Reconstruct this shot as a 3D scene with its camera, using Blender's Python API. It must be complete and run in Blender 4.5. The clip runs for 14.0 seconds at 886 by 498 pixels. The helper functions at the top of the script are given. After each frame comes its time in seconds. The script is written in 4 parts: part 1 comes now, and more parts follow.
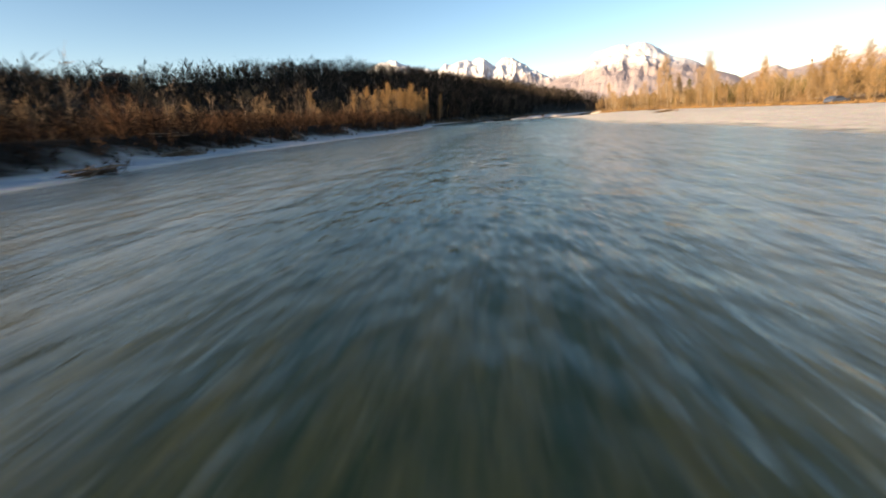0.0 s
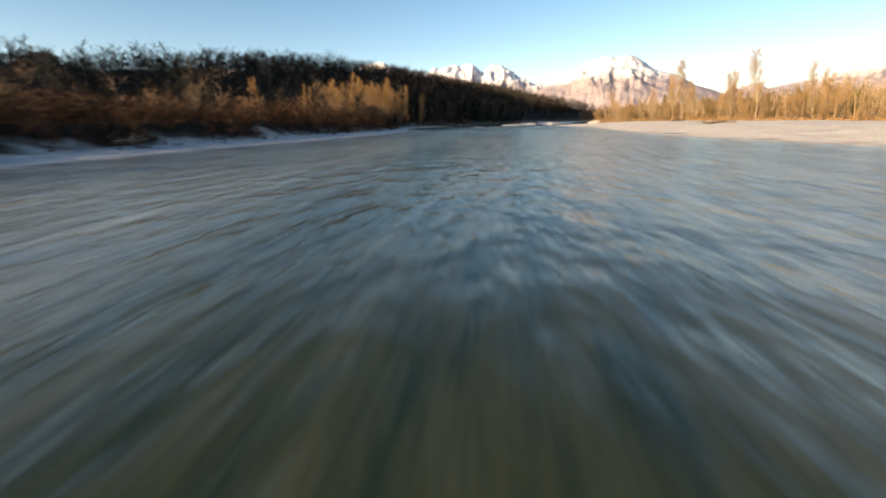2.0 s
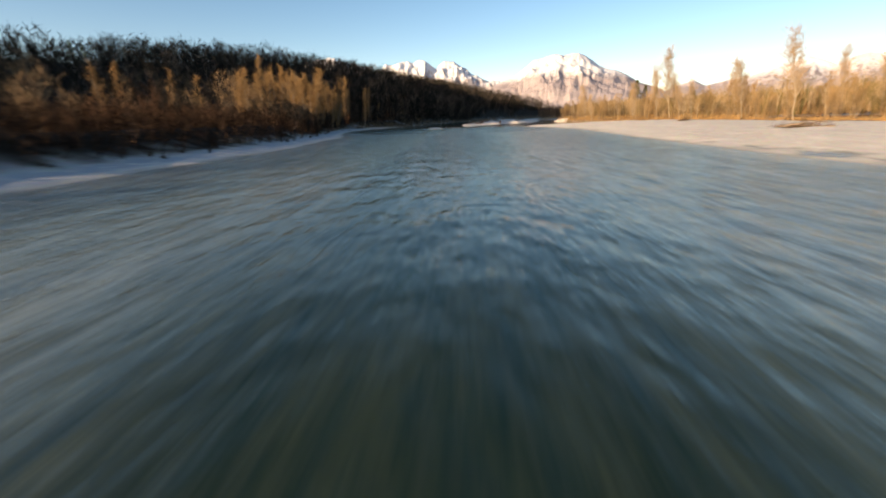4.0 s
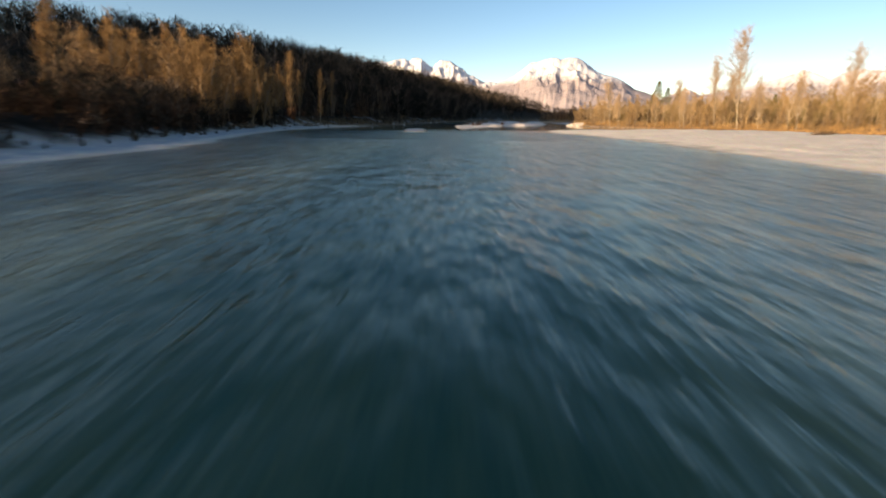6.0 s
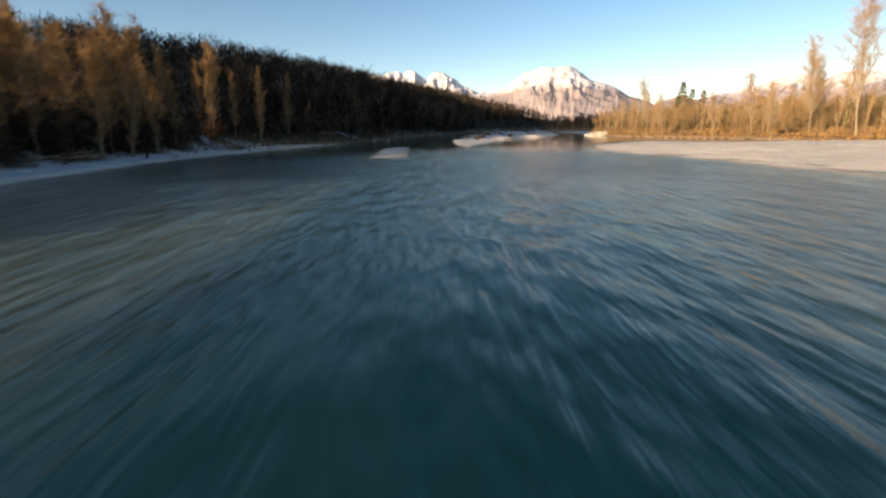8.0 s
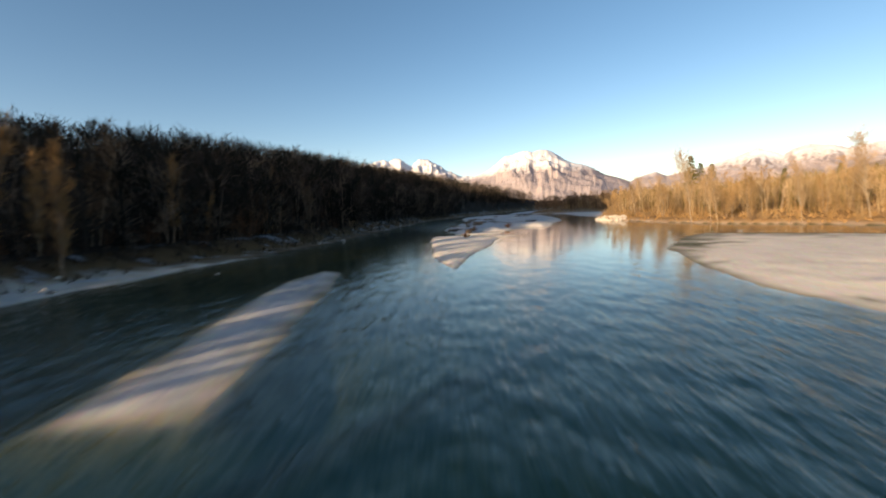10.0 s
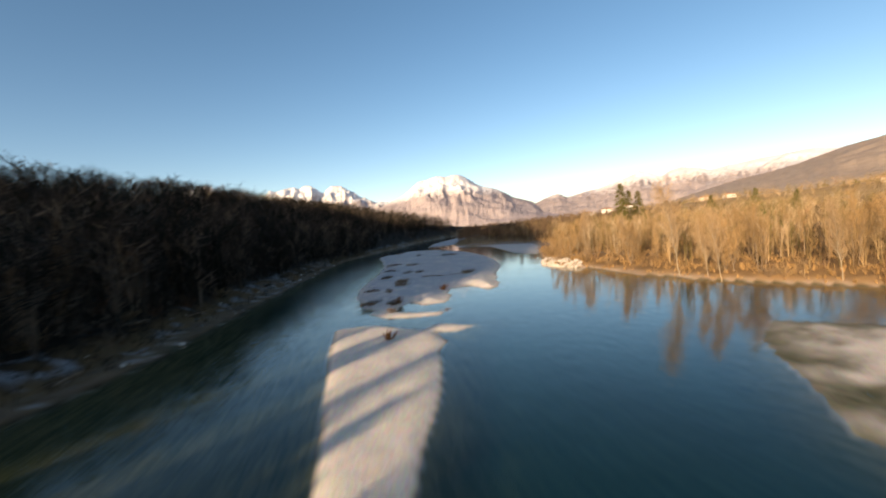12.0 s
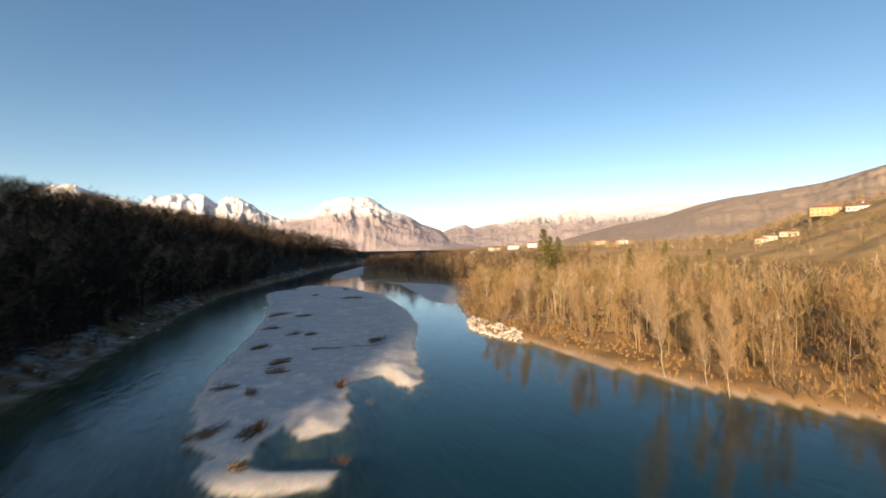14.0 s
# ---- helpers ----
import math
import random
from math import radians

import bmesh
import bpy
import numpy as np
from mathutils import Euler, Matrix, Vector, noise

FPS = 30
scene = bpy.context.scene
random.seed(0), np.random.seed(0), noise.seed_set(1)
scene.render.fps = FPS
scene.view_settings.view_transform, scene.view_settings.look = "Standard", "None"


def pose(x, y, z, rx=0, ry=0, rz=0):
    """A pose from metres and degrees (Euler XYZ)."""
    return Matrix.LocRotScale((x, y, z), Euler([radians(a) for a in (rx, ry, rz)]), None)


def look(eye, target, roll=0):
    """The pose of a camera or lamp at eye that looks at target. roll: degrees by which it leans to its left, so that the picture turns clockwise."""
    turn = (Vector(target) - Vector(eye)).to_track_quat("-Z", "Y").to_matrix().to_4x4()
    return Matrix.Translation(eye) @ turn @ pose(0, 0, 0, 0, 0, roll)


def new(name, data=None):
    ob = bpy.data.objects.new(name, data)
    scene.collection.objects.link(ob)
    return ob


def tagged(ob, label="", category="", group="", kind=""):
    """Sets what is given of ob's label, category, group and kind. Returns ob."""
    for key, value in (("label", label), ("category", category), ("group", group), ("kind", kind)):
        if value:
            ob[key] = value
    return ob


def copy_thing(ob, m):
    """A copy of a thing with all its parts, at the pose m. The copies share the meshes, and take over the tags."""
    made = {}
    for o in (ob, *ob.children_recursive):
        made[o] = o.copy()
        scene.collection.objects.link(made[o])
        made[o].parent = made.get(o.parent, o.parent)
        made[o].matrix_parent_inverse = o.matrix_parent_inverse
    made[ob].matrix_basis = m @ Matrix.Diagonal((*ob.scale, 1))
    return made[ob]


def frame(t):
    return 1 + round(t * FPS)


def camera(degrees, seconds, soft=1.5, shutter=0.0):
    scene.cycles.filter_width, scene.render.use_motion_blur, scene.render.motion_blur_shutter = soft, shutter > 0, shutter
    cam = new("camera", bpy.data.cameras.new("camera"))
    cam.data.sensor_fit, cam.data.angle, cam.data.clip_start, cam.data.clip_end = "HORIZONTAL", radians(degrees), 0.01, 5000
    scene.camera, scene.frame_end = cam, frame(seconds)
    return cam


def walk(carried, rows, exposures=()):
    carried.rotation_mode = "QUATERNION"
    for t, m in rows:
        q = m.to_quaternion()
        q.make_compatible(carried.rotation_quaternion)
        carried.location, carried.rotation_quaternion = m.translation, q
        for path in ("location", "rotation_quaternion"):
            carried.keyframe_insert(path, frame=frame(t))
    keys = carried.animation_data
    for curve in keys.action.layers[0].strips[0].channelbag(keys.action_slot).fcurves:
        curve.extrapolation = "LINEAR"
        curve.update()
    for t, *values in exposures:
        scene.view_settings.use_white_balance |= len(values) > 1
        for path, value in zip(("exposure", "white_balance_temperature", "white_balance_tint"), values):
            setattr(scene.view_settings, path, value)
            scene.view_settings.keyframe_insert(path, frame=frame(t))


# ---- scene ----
cam = camera(92.6, 14.0, soft=1.7, shutter=0.9)
walk(cam, [
    (0.0, pose(6.38, -146.43, 2.55, 72.89, 3.21, 10.41)),
    (0.5, pose(5.49, -138.75, 2.36, 73.23, 3.50, 10.84)),
    (1.0, pose(4.75, -130.70, 2.21, 73.73, 1.40, 11.18)),
    (1.5, pose(4.02, -122.94, 2.09, 73.77, -0.22, 10.47)),
    (2.0, pose(3.15, -114.92, 2.09, 73.33, 0.99, 8.74)),
    (2.5, pose(2.11, -106.58, 2.25, 73.21, 1.71, 6.56)),
    (3.0, pose(1.18, -98.41, 2.46, 73.48, 1.72, 4.61)),
    (3.5, pose(0.22, -90.38, 2.92, 73.30, 1.98, 3.40)),
    (3.7, pose(-0.17, -87.02, 3.09, 73.01, 1.78, 3.16)),
    (5.8, pose(0.34, -40.57, 2.66, 72.61, -0.94, 2.05)),
    (6.0, pose(0.25, -36.72, 2.70, 72.82, -0.81, 2.22)),
    (6.5, pose(-0.14, -27.39, 2.82, 73.16, -0.65, 2.16)),
    (7.0, pose(-0.35, -18.30, 3.01, 72.94, -0.34, 2.12)),
    (7.5, pose(-0.67, -9.21, 3.18, 72.72, -0.50, 1.97)),
    (8.0, pose(-0.94, -0.59, 3.14, 74.20, 0.65, 1.55)),
    (8.2, pose(-1.07, 2.85, 3.09, 75.40, 1.24, 1.29)),
    (10.3, pose(0.69, 43.71, 6.44, 85.35, 3.40, -0.87)),
    (10.5, pose(0.67, 46.87, 7.10, 85.43, 3.64, -1.79)),
    (11.0, pose(0.86, 54.69, 8.80, 85.58, 4.72, -4.71)),
    (11.5, pose(1.42, 62.60, 10.47, 86.12, 5.33, -8.09)),
    (12.0, pose(2.49, 70.48, 12.07, 87.38, 5.00, -11.51)),
    (12.5, pose(3.77, 77.83, 13.52, 89.13, 4.50, -14.86)),
    (13.0, pose(5.13, 84.46, 14.93, 90.40, 3.64, -18.15)),
    (13.5, pose(6.50, 90.53, 16.47, 90.55, 2.21, -21.33)),
    (14.0, pose(8.18, 96.17, 18.00, 90.01, 1.19, -24.11)),
], exposures=[(0.0, 1.28, 6850, 12), (3.5, 1.12, 6850, 12), (7.0, 1.0, 6850, 12), (14.0, 1.0, 6850, 12)])

# ---- world and sun ----
SUN_EL, SUN_AZ = 12.0, -134.0          # degrees; azimuth from +y towards +x (low sun behind and to the left)
world = bpy.data.worlds.new("world")
scene.world = world
world.use_nodes = True
wn = world.node_tree
sky = wn.nodes.new("ShaderNodeTexSky")
sky.sky_type = 'NISHITA'
sky.sun_disc = False
sky.sun_elevation = radians(SUN_EL)
sky.sun_rotation = radians(SUN_AZ)
sky.altitude = 400
sky.air_density = 0.72
sky.dust_density = 0.9
sky.ozone_density = 1.0
clear_air = wn.nodes.new("ShaderNodeHueSaturation")
clear_air.inputs["Saturation"].default_value = 1.25
wn.links.new(sky.outputs[0], clear_air.inputs["Color"])
rosy = wn.nodes.new("ShaderNodeMix")
rosy.data_type, rosy.blend_type = 'RGBA', 'MULTIPLY'
rosy.inputs[0].default_value = 1.0
rosy.inputs[7].default_value = (1.22, 1.03, 0.885, 1)
wn.links.new(clear_air.outputs[0], rosy.inputs[6])
wn.links.new(rosy.outputs[2], wn.nodes["Background"].inputs[0])
wn.nodes["Background"].inputs[1].default_value = 0.116
sun_vec = Vector((math.sin(radians(SUN_AZ)) * math.cos(radians(SUN_EL)), math.cos(radians(SUN_AZ)) * math.cos(radians(SUN_EL)), math.sin(radians(SUN_EL))))
sun = new("sun", bpy.data.lights.new("sun", 'SUN'))
sun.data.energy = 5.0
sun.data.angle = radians(0.6)
sun.data.color = (1.0, 0.75, 0.49)
sun.matrix_world = look(sun_vec * 500, (0, 0, 0))

# ---- materials ----


def shader(name):
    m = bpy.data.materials.new(name)
    m.use_nodes = True
    t = m.node_tree
    b = t.nodes["Principled BSDF"]
    b.inputs["Specular IOR Level"].default_value = 0.25
    return m, t, b


def node(t, kind, **kw):
    n = t.nodes.new("ShaderNode" + kind)
    for k, v in kw.items():
        n.inputs[k.replace("_", " ")].default_value = v
    return n


def coords(t, stretch=(1, 1, 1)):
    g = t.nodes.new("ShaderNodeNewGeometry")
    m = t.nodes.new("ShaderNodeMapping")
    m.inputs["Scale"].default_value = stretch
    t.links.new(g.outputs["Position"], m.inputs["Vector"])
    return m.outputs[0]


def fbm(t, vec, scale, detail=4, rough=0.6):
    n = node(t, "TexNoise", Scale=scale, Detail=detail, Roughness=rough)
    t.links.new(vec, n.inputs["Vector"])
    return n.outputs["Fac"]


def ramp(t, fac, stops):
    r = t.nodes.new("ShaderNodeValToRGB")
    e = r.color_ramp.elements
    while len(e) < len(stops):
        e.new(0.5)
    for k, (p, c) in zip(e, stops):
        k.position, k.color = p, (c, c, c, 1) if isinstance(c, (int, float)) else (*c, 1)
    t.links.new(fac, r.inputs[0])
    return r.outputs[0]


def mixc(t, fac, a, b, blend='MIX'):
    m = t.nodes.new("ShaderNodeMix")
    m.data_type, m.blend_type = 'RGBA', blend
    for sock, v in ((m.inputs[0], fac), (m.inputs[6], a), (m.inputs[7], b)):
        if isinstance(v, bpy.types.NodeSocket):
            t.links.new(v, sock)
        else:
            sock.default_value = v if isinstance(v, (int, float)) else (*v, 1)
    return m.outputs[2]


def calc(t, op, a, b=0.0):
    m = t.nodes.new("ShaderNodeMath")
    m.operation = op
    for sock, v in zip(m.inputs, (a, b)):
        if isinstance(v, bpy.types.NodeSocket):
            t.links.new(v, sock)
        else:
            sock.default_value = v
    return m.outputs[0]


def attr(t, name):
    a = t.nodes.new("ShaderNodeAttribute")
    a.attribute_name = name
    return a.outputs["Fac"]


def bump(t, b, height, strength, distance):
    n = node(t, "Bump", Strength=strength, Distance=distance)
    t.links.new(height, n.inputs["Height"])
    t.links.new(n.outputs[0], b.inputs["Normal"])
    return n


def wood_like(name, dark, light, scale=6.0, rough=0.9, spread=0.5, lo=0.3, hi=0.7):
    """Bark, twigs and needles: grain by position, and a tone for each object."""
    m, t, b = shader(name)
    v = coords(t, (1, 1, 0.35))
    c = mixc(t, ramp(t, fbm(t, v, scale), [(lo, 0.0), (hi, 1.0)]), dark, light)
    info = t.nodes.new("ShaderNodeObjectInfo")
    isl = t.nodes.new("ShaderNodeNewGeometry")
    tone = calc(t, 'ADD', calc(t, 'MULTIPLY', info.outputs["Random"], spread), calc(t, 'MULTIPLY', isl.outputs["Random Per Island"], spread))
    c = mixc(t, 1.0, c, ramp(t, tone, [(0.0, (0.62, 0.60, 0.58)), (0.5, (1.0, 0.97, 0.92)), (1.0, (1.3, 1.2, 1.02))]), 'MULTIPLY')
    t.links.new(c, b.inputs["Base Color"])
    b.inputs["Roughness"].default_value = rough
    b.inputs["Specular IOR Level"].default_value = 0.03
    return m


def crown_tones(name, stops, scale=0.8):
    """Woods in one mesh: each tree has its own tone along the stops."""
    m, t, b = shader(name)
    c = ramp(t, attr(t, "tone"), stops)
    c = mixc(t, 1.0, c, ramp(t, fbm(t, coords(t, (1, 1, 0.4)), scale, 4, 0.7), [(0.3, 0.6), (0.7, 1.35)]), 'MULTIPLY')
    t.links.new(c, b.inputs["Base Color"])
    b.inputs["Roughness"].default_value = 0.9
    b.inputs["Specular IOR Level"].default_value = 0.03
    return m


M_BARK = wood_like("bark", (0.13, 0.10, 0.075), (0.30, 0.25, 0.19))
M_PALE_BARK = wood_like("pale_bark", (0.25, 0.21, 0.155), (0.44, 0.38, 0.30))
M_TWIG = wood_like("twigs", (0.15, 0.105, 0.065), (0.30, 0.22, 0.14))
M_GOLD_TWIG = wood_like("golden_twigs", (0.20, 0.135, 0.068), (0.38, 0.27, 0.145))
# bare woods of the left bank, with the hill's shade put into the colours
M_SHADED_WOODS = crown_tones("woods", [(0.0, (0.010, 0.0115, 0.010)), (0.5, (0.024, 0.022, 0.018)), (0.8, (0.066, 0.053, 0.041)), (1.0, (0.16, 0.124, 0.092))], 0.25)
# red-brown scrub; its low tones also hold the bank's shade
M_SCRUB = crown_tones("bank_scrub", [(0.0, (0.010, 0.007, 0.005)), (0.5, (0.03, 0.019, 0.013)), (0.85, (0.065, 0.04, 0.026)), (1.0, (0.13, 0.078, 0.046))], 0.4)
M_UNDERGROWTH = crown_tones("brambles", [(0.0, (0.07, 0.055, 0.022)), (0.35, (0.19, 0.115, 0.055)), (0.6, (0.30, 0.205, 0.105)), (0.85, (0.36, 0.27, 0.16)), (1.0, (0.22, 0.10, 0.045))])
M_GOLD_WOODS = crown_tones("sunny_woods", [(0.0, (0.085, 0.085, 0.026)), (0.2, (0.17, 0.125, 0.055)), (0.5, (0.29, 0.20, 0.098)), (0.75, (0.38, 0.275, 0.155)), (0.92, (0.44, 0.35, 0.235)), (1.0, (0.26, 0.125, 0.05))])
M_NEEDLE = wood_like("needles", (0.055, 0.062, 0.018), (0.15, 0.14, 0.042), scale=3)
M_GREY_WOOD = wood_like("driftwood", (0.14, 0.10, 0.075), (0.33, 0.27, 0.21), scale=9)
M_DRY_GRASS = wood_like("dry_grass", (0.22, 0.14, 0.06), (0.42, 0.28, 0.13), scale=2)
# the same dry grass with the left bank's shade in its colour
M_GRASS_IN_SHADE = wood_like("grass_in_shade", (0.025, 0.019, 0.012), (0.085, 0.06, 0.034), scale=2)


def ground_material():
    m, t, b = shader("river_land")
    v = coords(t)
    pebble = node(t, "TexVoronoi", Scale=5.5)
    t.links.new(v, pebble.inputs["Vector"])
    fine = fbm(t, v, 9.0, 5, 0.75)
    mid = fbm(t, v, 0.7, 5, 0.65)
    wide = fbm(t, v, 0.06, 4)
    streak = fbm(t, coords(t, (1.0, 0.25, 1.0)), 0.5, 4)
    # pale limestone gravel
    gravel = mixc(t, fine, (0.58, 0.53, 0.455), (0.80, 0.74, 0.65))
    gravel = mixc(t, ramp(t, mid, [(0.35, 0.0), (0.75, 0.35)]), gravel, (0.46, 0.41, 0.345))
    gravel = mixc(t, ramp(t, streak, [(0.45, 0.0), (0.65, 0.2)]), gravel, (0.36, 0.31, 0.255))
    stone = mixc(t, 0.35, gravel, pebble.outputs["Color"], 'SOFT_LIGHT')
    # wet bed stones, mossy green and brown
    runs = fbm(t, coords(t, (1.0, 0.12, 1.0)), 1.7, 4, 0.7)
    bed = mixc(t, ramp(t, runs, [(0.34, 0.0), (0.68, 1.0)]), (0.020, 0.035, 0.014), (0.105, 0.094, 0.042))
    bed = mixc(t, ramp(t, pebble.outputs["Distance"], [(0.1, 0.22), (0.5, 0.0)]), bed, (0.14, 0.13, 0.08))
    # paler bed to either side of the line the camera follows
    pale_sides = mixc(t, ramp(t, runs, [(0.3, 0.0), (0.7, 1.0)]), (0.14, 0.145, 0.12), (0.42, 0.40, 0.34))
    bed = mixc(t, attr(t, "pale_sides"), bed, pale_sides)
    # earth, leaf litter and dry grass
    # soil is near black: the left slope's shade sits in its colour
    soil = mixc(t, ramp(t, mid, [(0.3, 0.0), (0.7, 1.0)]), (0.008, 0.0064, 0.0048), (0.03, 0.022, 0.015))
    field = mixc(t, ramp(t, wide, [(0.4, 0.0), (0.6, 1.0)]), (0.44, 0.30, 0.15), (0.33, 0.23, 0.105))
    grass = mixc(t, fine, (0.22, 0.13, 0.055), (0.40, 0.255, 0.12))
    frost = mixc(t, fine, (0.26, 0.285, 0.315), (0.45, 0.475, 0.515))
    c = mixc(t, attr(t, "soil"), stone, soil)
    c = mixc(t, attr(t, "grass"), c, grass)
    c = mixc(t, attr(t, "field"), c, field)
    fr = calc(t, 'MULTIPLY', attr(t, "frost"), ramp(t, calc(t, 'ADD', calc(t, 'MULTIPLY', mid, 0.7), calc(t, 'MULTIPLY', fine, 0.3)), [(0.36, 0.0), (0.50, 1.0)]))
    c = mixc(t, fr, c, frost)
    c = mixc(t, attr(t, "bed"), c, bed)
    t.links.new(c, b.inputs["Base Color"])
    b.inputs["Roughness"].default_value = 0.9
    h = calc(t, 'ADD', calc(t, 'MULTIPLY', pebble.outputs["Distance"], -0.5), calc(t, 'ADD', fine, mid))
    b.inputs["Specular IOR Level"].default_value = 0.05
    bump(t, b, h, 0.4, 0.12)
    return m


def water_material():
    m = bpy.data.materials.new("river_water")
    m.use_nodes = True
    t = m.node_tree
    t.nodes.clear()
    out = t.nodes.new("ShaderNodeOutputMaterial")
    v = coords(t, (1.0, 0.55, 1.0))
    depth = attr(t, "depth")
    chop = attr(t, "chop")
    h = calc(t, 'ADD', calc(t, 'MULTIPLY', fbm(t, v, 0.75, 2, 0.5), 0.75), calc(t, 'MULTIPLY', fbm(t, v, 3.2, 2, 0.5), 0.26))
    bn = node(t, "Bump", Strength=1.0, Distance=0.23)
    t.links.new(calc(t, 'MULTIPLY', h, chop), bn.inputs["Height"])
    # light is swallowed on its way down, red first
    tint = t.nodes.new("ShaderNodeCombineColor")
    for i, k in enumerate((-0.8, -0.5, -0.48)):
        t.links.new(calc(t, 'EXPONENT', calc(t, 'MULTIPLY', depth, k)), tint.inputs[i])
    clear = t.nodes.new("ShaderNodeBsdfTransparent")
    t.links.new(tint.outputs[0], clear.inputs[0])
    body = node(t, "BsdfDiffuse", Color=(0.004, 0.042, 0.053, 1))
    murk = calc(t, 'SUBTRACT', 1.0, calc(t, 'EXPONENT', calc(t, 'MULTIPLY', calc(t, 'MULTIPLY', depth, depth), -0.32)))
    mix1 = t.nodes.new("ShaderNodeMixShader")
    t.links.new(murk, mix1.inputs[0])
    t.links.new(clear.outputs[0], mix1.inputs[1])
    t.links.new(body.outputs[0], mix1.inputs[2])
    gloss = node(t, "BsdfGlossy", Color=(1, 1, 1, 1), Roughness=0.09)
    t.links.new(calc(t, 'MINIMUM', calc(t, 'ADD', 0.04, calc(t, 'MULTIPLY', chop, 0.07)), 0.14), gloss.inputs["Roughness"])
    facing = node(t, "LayerWeight", Blend=0.5)
    # waves lower the mirror at grazing angles and spread it to steeper ones
    waves = calc(t, 'MINIMUM', chop, 1.25)
    power = calc(t, 'POWER', facing.outputs["Facing"], calc(t, 'SUBTRACT', 5.0, calc(t, 'MULTIPLY', waves, 1.4)))
    fres = calc(t, 'ADD', calc(t, 'MULTIPLY', power, calc(t, 'SUBTRACT', 0.98, calc(t, 'MULTIPLY', waves, 0.42))), 0.02)
    t.links.new(bn.outputs[0], gloss.inputs["Normal"])
    t.links.new(bn.outputs[0], facing.inputs["Normal"])
    mix2 = t.nodes.new("ShaderNodeMixShader")
    t.links.new(fres, mix2.inputs[0])
    t.links.new(mix1.outputs[0], mix2.inputs[1])
    t.links.new(gloss.outputs[0], mix2.inputs[2])
    t.links.new(mix2.outputs[0], out.inputs[0])
    return m


def mountain_material(name, rock_a, rock_b, snow_line, snow_soft, slope_snow=150.0):
    m, t, b = shader(name)
    v = coords(t)
    g = t.nodes.new("ShaderNodeNewGeometry")
    pos = t.nodes.new("ShaderNodeSeparateXYZ")
    nor = t.nodes.new("ShaderNodeSeparateXYZ")
    t.links.new(g.outputs["Position"], pos.inputs[0])
    t.links.new(g.outputs["Normal"], nor.inputs[0])
    n1, n2 = fbm(t, v, 0.004, 6, 0.65), fbm(t, v, 0.03, 5, 0.7)
    rock = mixc(t, ramp(t, n2, [(0.3, 0.0), (0.7, 1.0)]), rock_a, rock_b)
    lev = calc(t, 'ADD', pos.outputs[2], calc(t, 'ADD', calc(t, 'MULTIPLY', calc(t, 'SUBTRACT', n1, 0.5), 150.0), calc(t, 'MULTIPLY', calc(t, 'SUBTRACT', n2, 0.5), 170.0)))
    lev = calc(t, 'ADD', lev, calc(t, 'MULTIPLY', calc(t, 'SUBTRACT', nor.outputs[2], 0.55), slope_snow))
    fac = calc(t, 'DIVIDE', calc(t, 'SUBTRACT', lev, snow_line), snow_soft)
    m_cl = t.nodes.new("ShaderNodeClamp")
    t.links.new(fac, m_cl.inputs[0])
    t.links.new(mixc(t, m_cl.outputs[0], rock, (0.66, 0.665, 0.69)), b.inputs["Base Color"])
    b.inputs["Roughness"].default_value = 0.9
    bump(t, b, n2, 0.35, 10.0)
    return m


def plain(name, a, c, scale=4.0, rough=0.85):
    m, t, b = shader(name)
    t.links.new(mixc(t, fbm(t, coords(t), scale, 5, 0.7), a, c), b.inputs["Base Color"])
    b.inputs["Roughness"].default_value = rough
    return m


M_LAND = ground_material()
M_WATER = water_material()
M_ALP = mountain_material("snowy_rock", (0.27, 0.235, 0.245), (0.37, 0.325, 0.33), 350, 90)
M_ALP_FAR = mountain_material("far_snowy_rock", (0.22, 0.19, 0.20), (0.35, 0.31, 0.31), 330, 120, 330.0)
M_ALP_LEFT = mountain_material("left_snowy_rock", (0.28, 0.26, 0.27), (0.44, 0.40, 0.40), 390, 110, 420.0)
M_HILL = mountain_material("wooded_slope", (0.25, 0.195, 0.155), (0.37, 0.30, 0.235), 900, 100)
M_BOULDER = plain("limestone", (0.30, 0.27, 0.23), (0.58, 0.53, 0.46), 1.6)
M_DARK_STONE = plain("dark_stone", (0.06, 0.05, 0.04), (0.24, 0.22, 0.20), 2.2)
M_WALL = plain("pale_render", (0.44, 0.39, 0.31), (0.56, 0.50, 0.41), 0.8)
# much darker render, for the hilltop house only
M_DARK_WALL = plain("dark_render", (0.09, 0.075, 0.06), (0.15, 0.125, 0.10), 0.8)
M_WHITE_WALL = plain("white_render", (0.66, 0.63, 0.58), (0.78, 0.75, 0.70), 0.8)
M_ROOF = plain("clay_roof", (0.22, 0.12, 0.075), (0.34, 0.19, 0.12), 1.5)
M_GLASS = plain("dark_window", (0.03, 0.03, 0.035), (0.05, 0.05, 0.055), 1.0, 0.15)

# ---- the shape of the land ----


def lattice(ix, iy):
    n = (ix * 374761393 + iy * 668265263) & 0xffffffff
    n = ((n ^ (n >> 13)) * 1274126177) & 0xffffffff
    return ((n ^ (n >> 16)) & 0xffff) / 65535.0


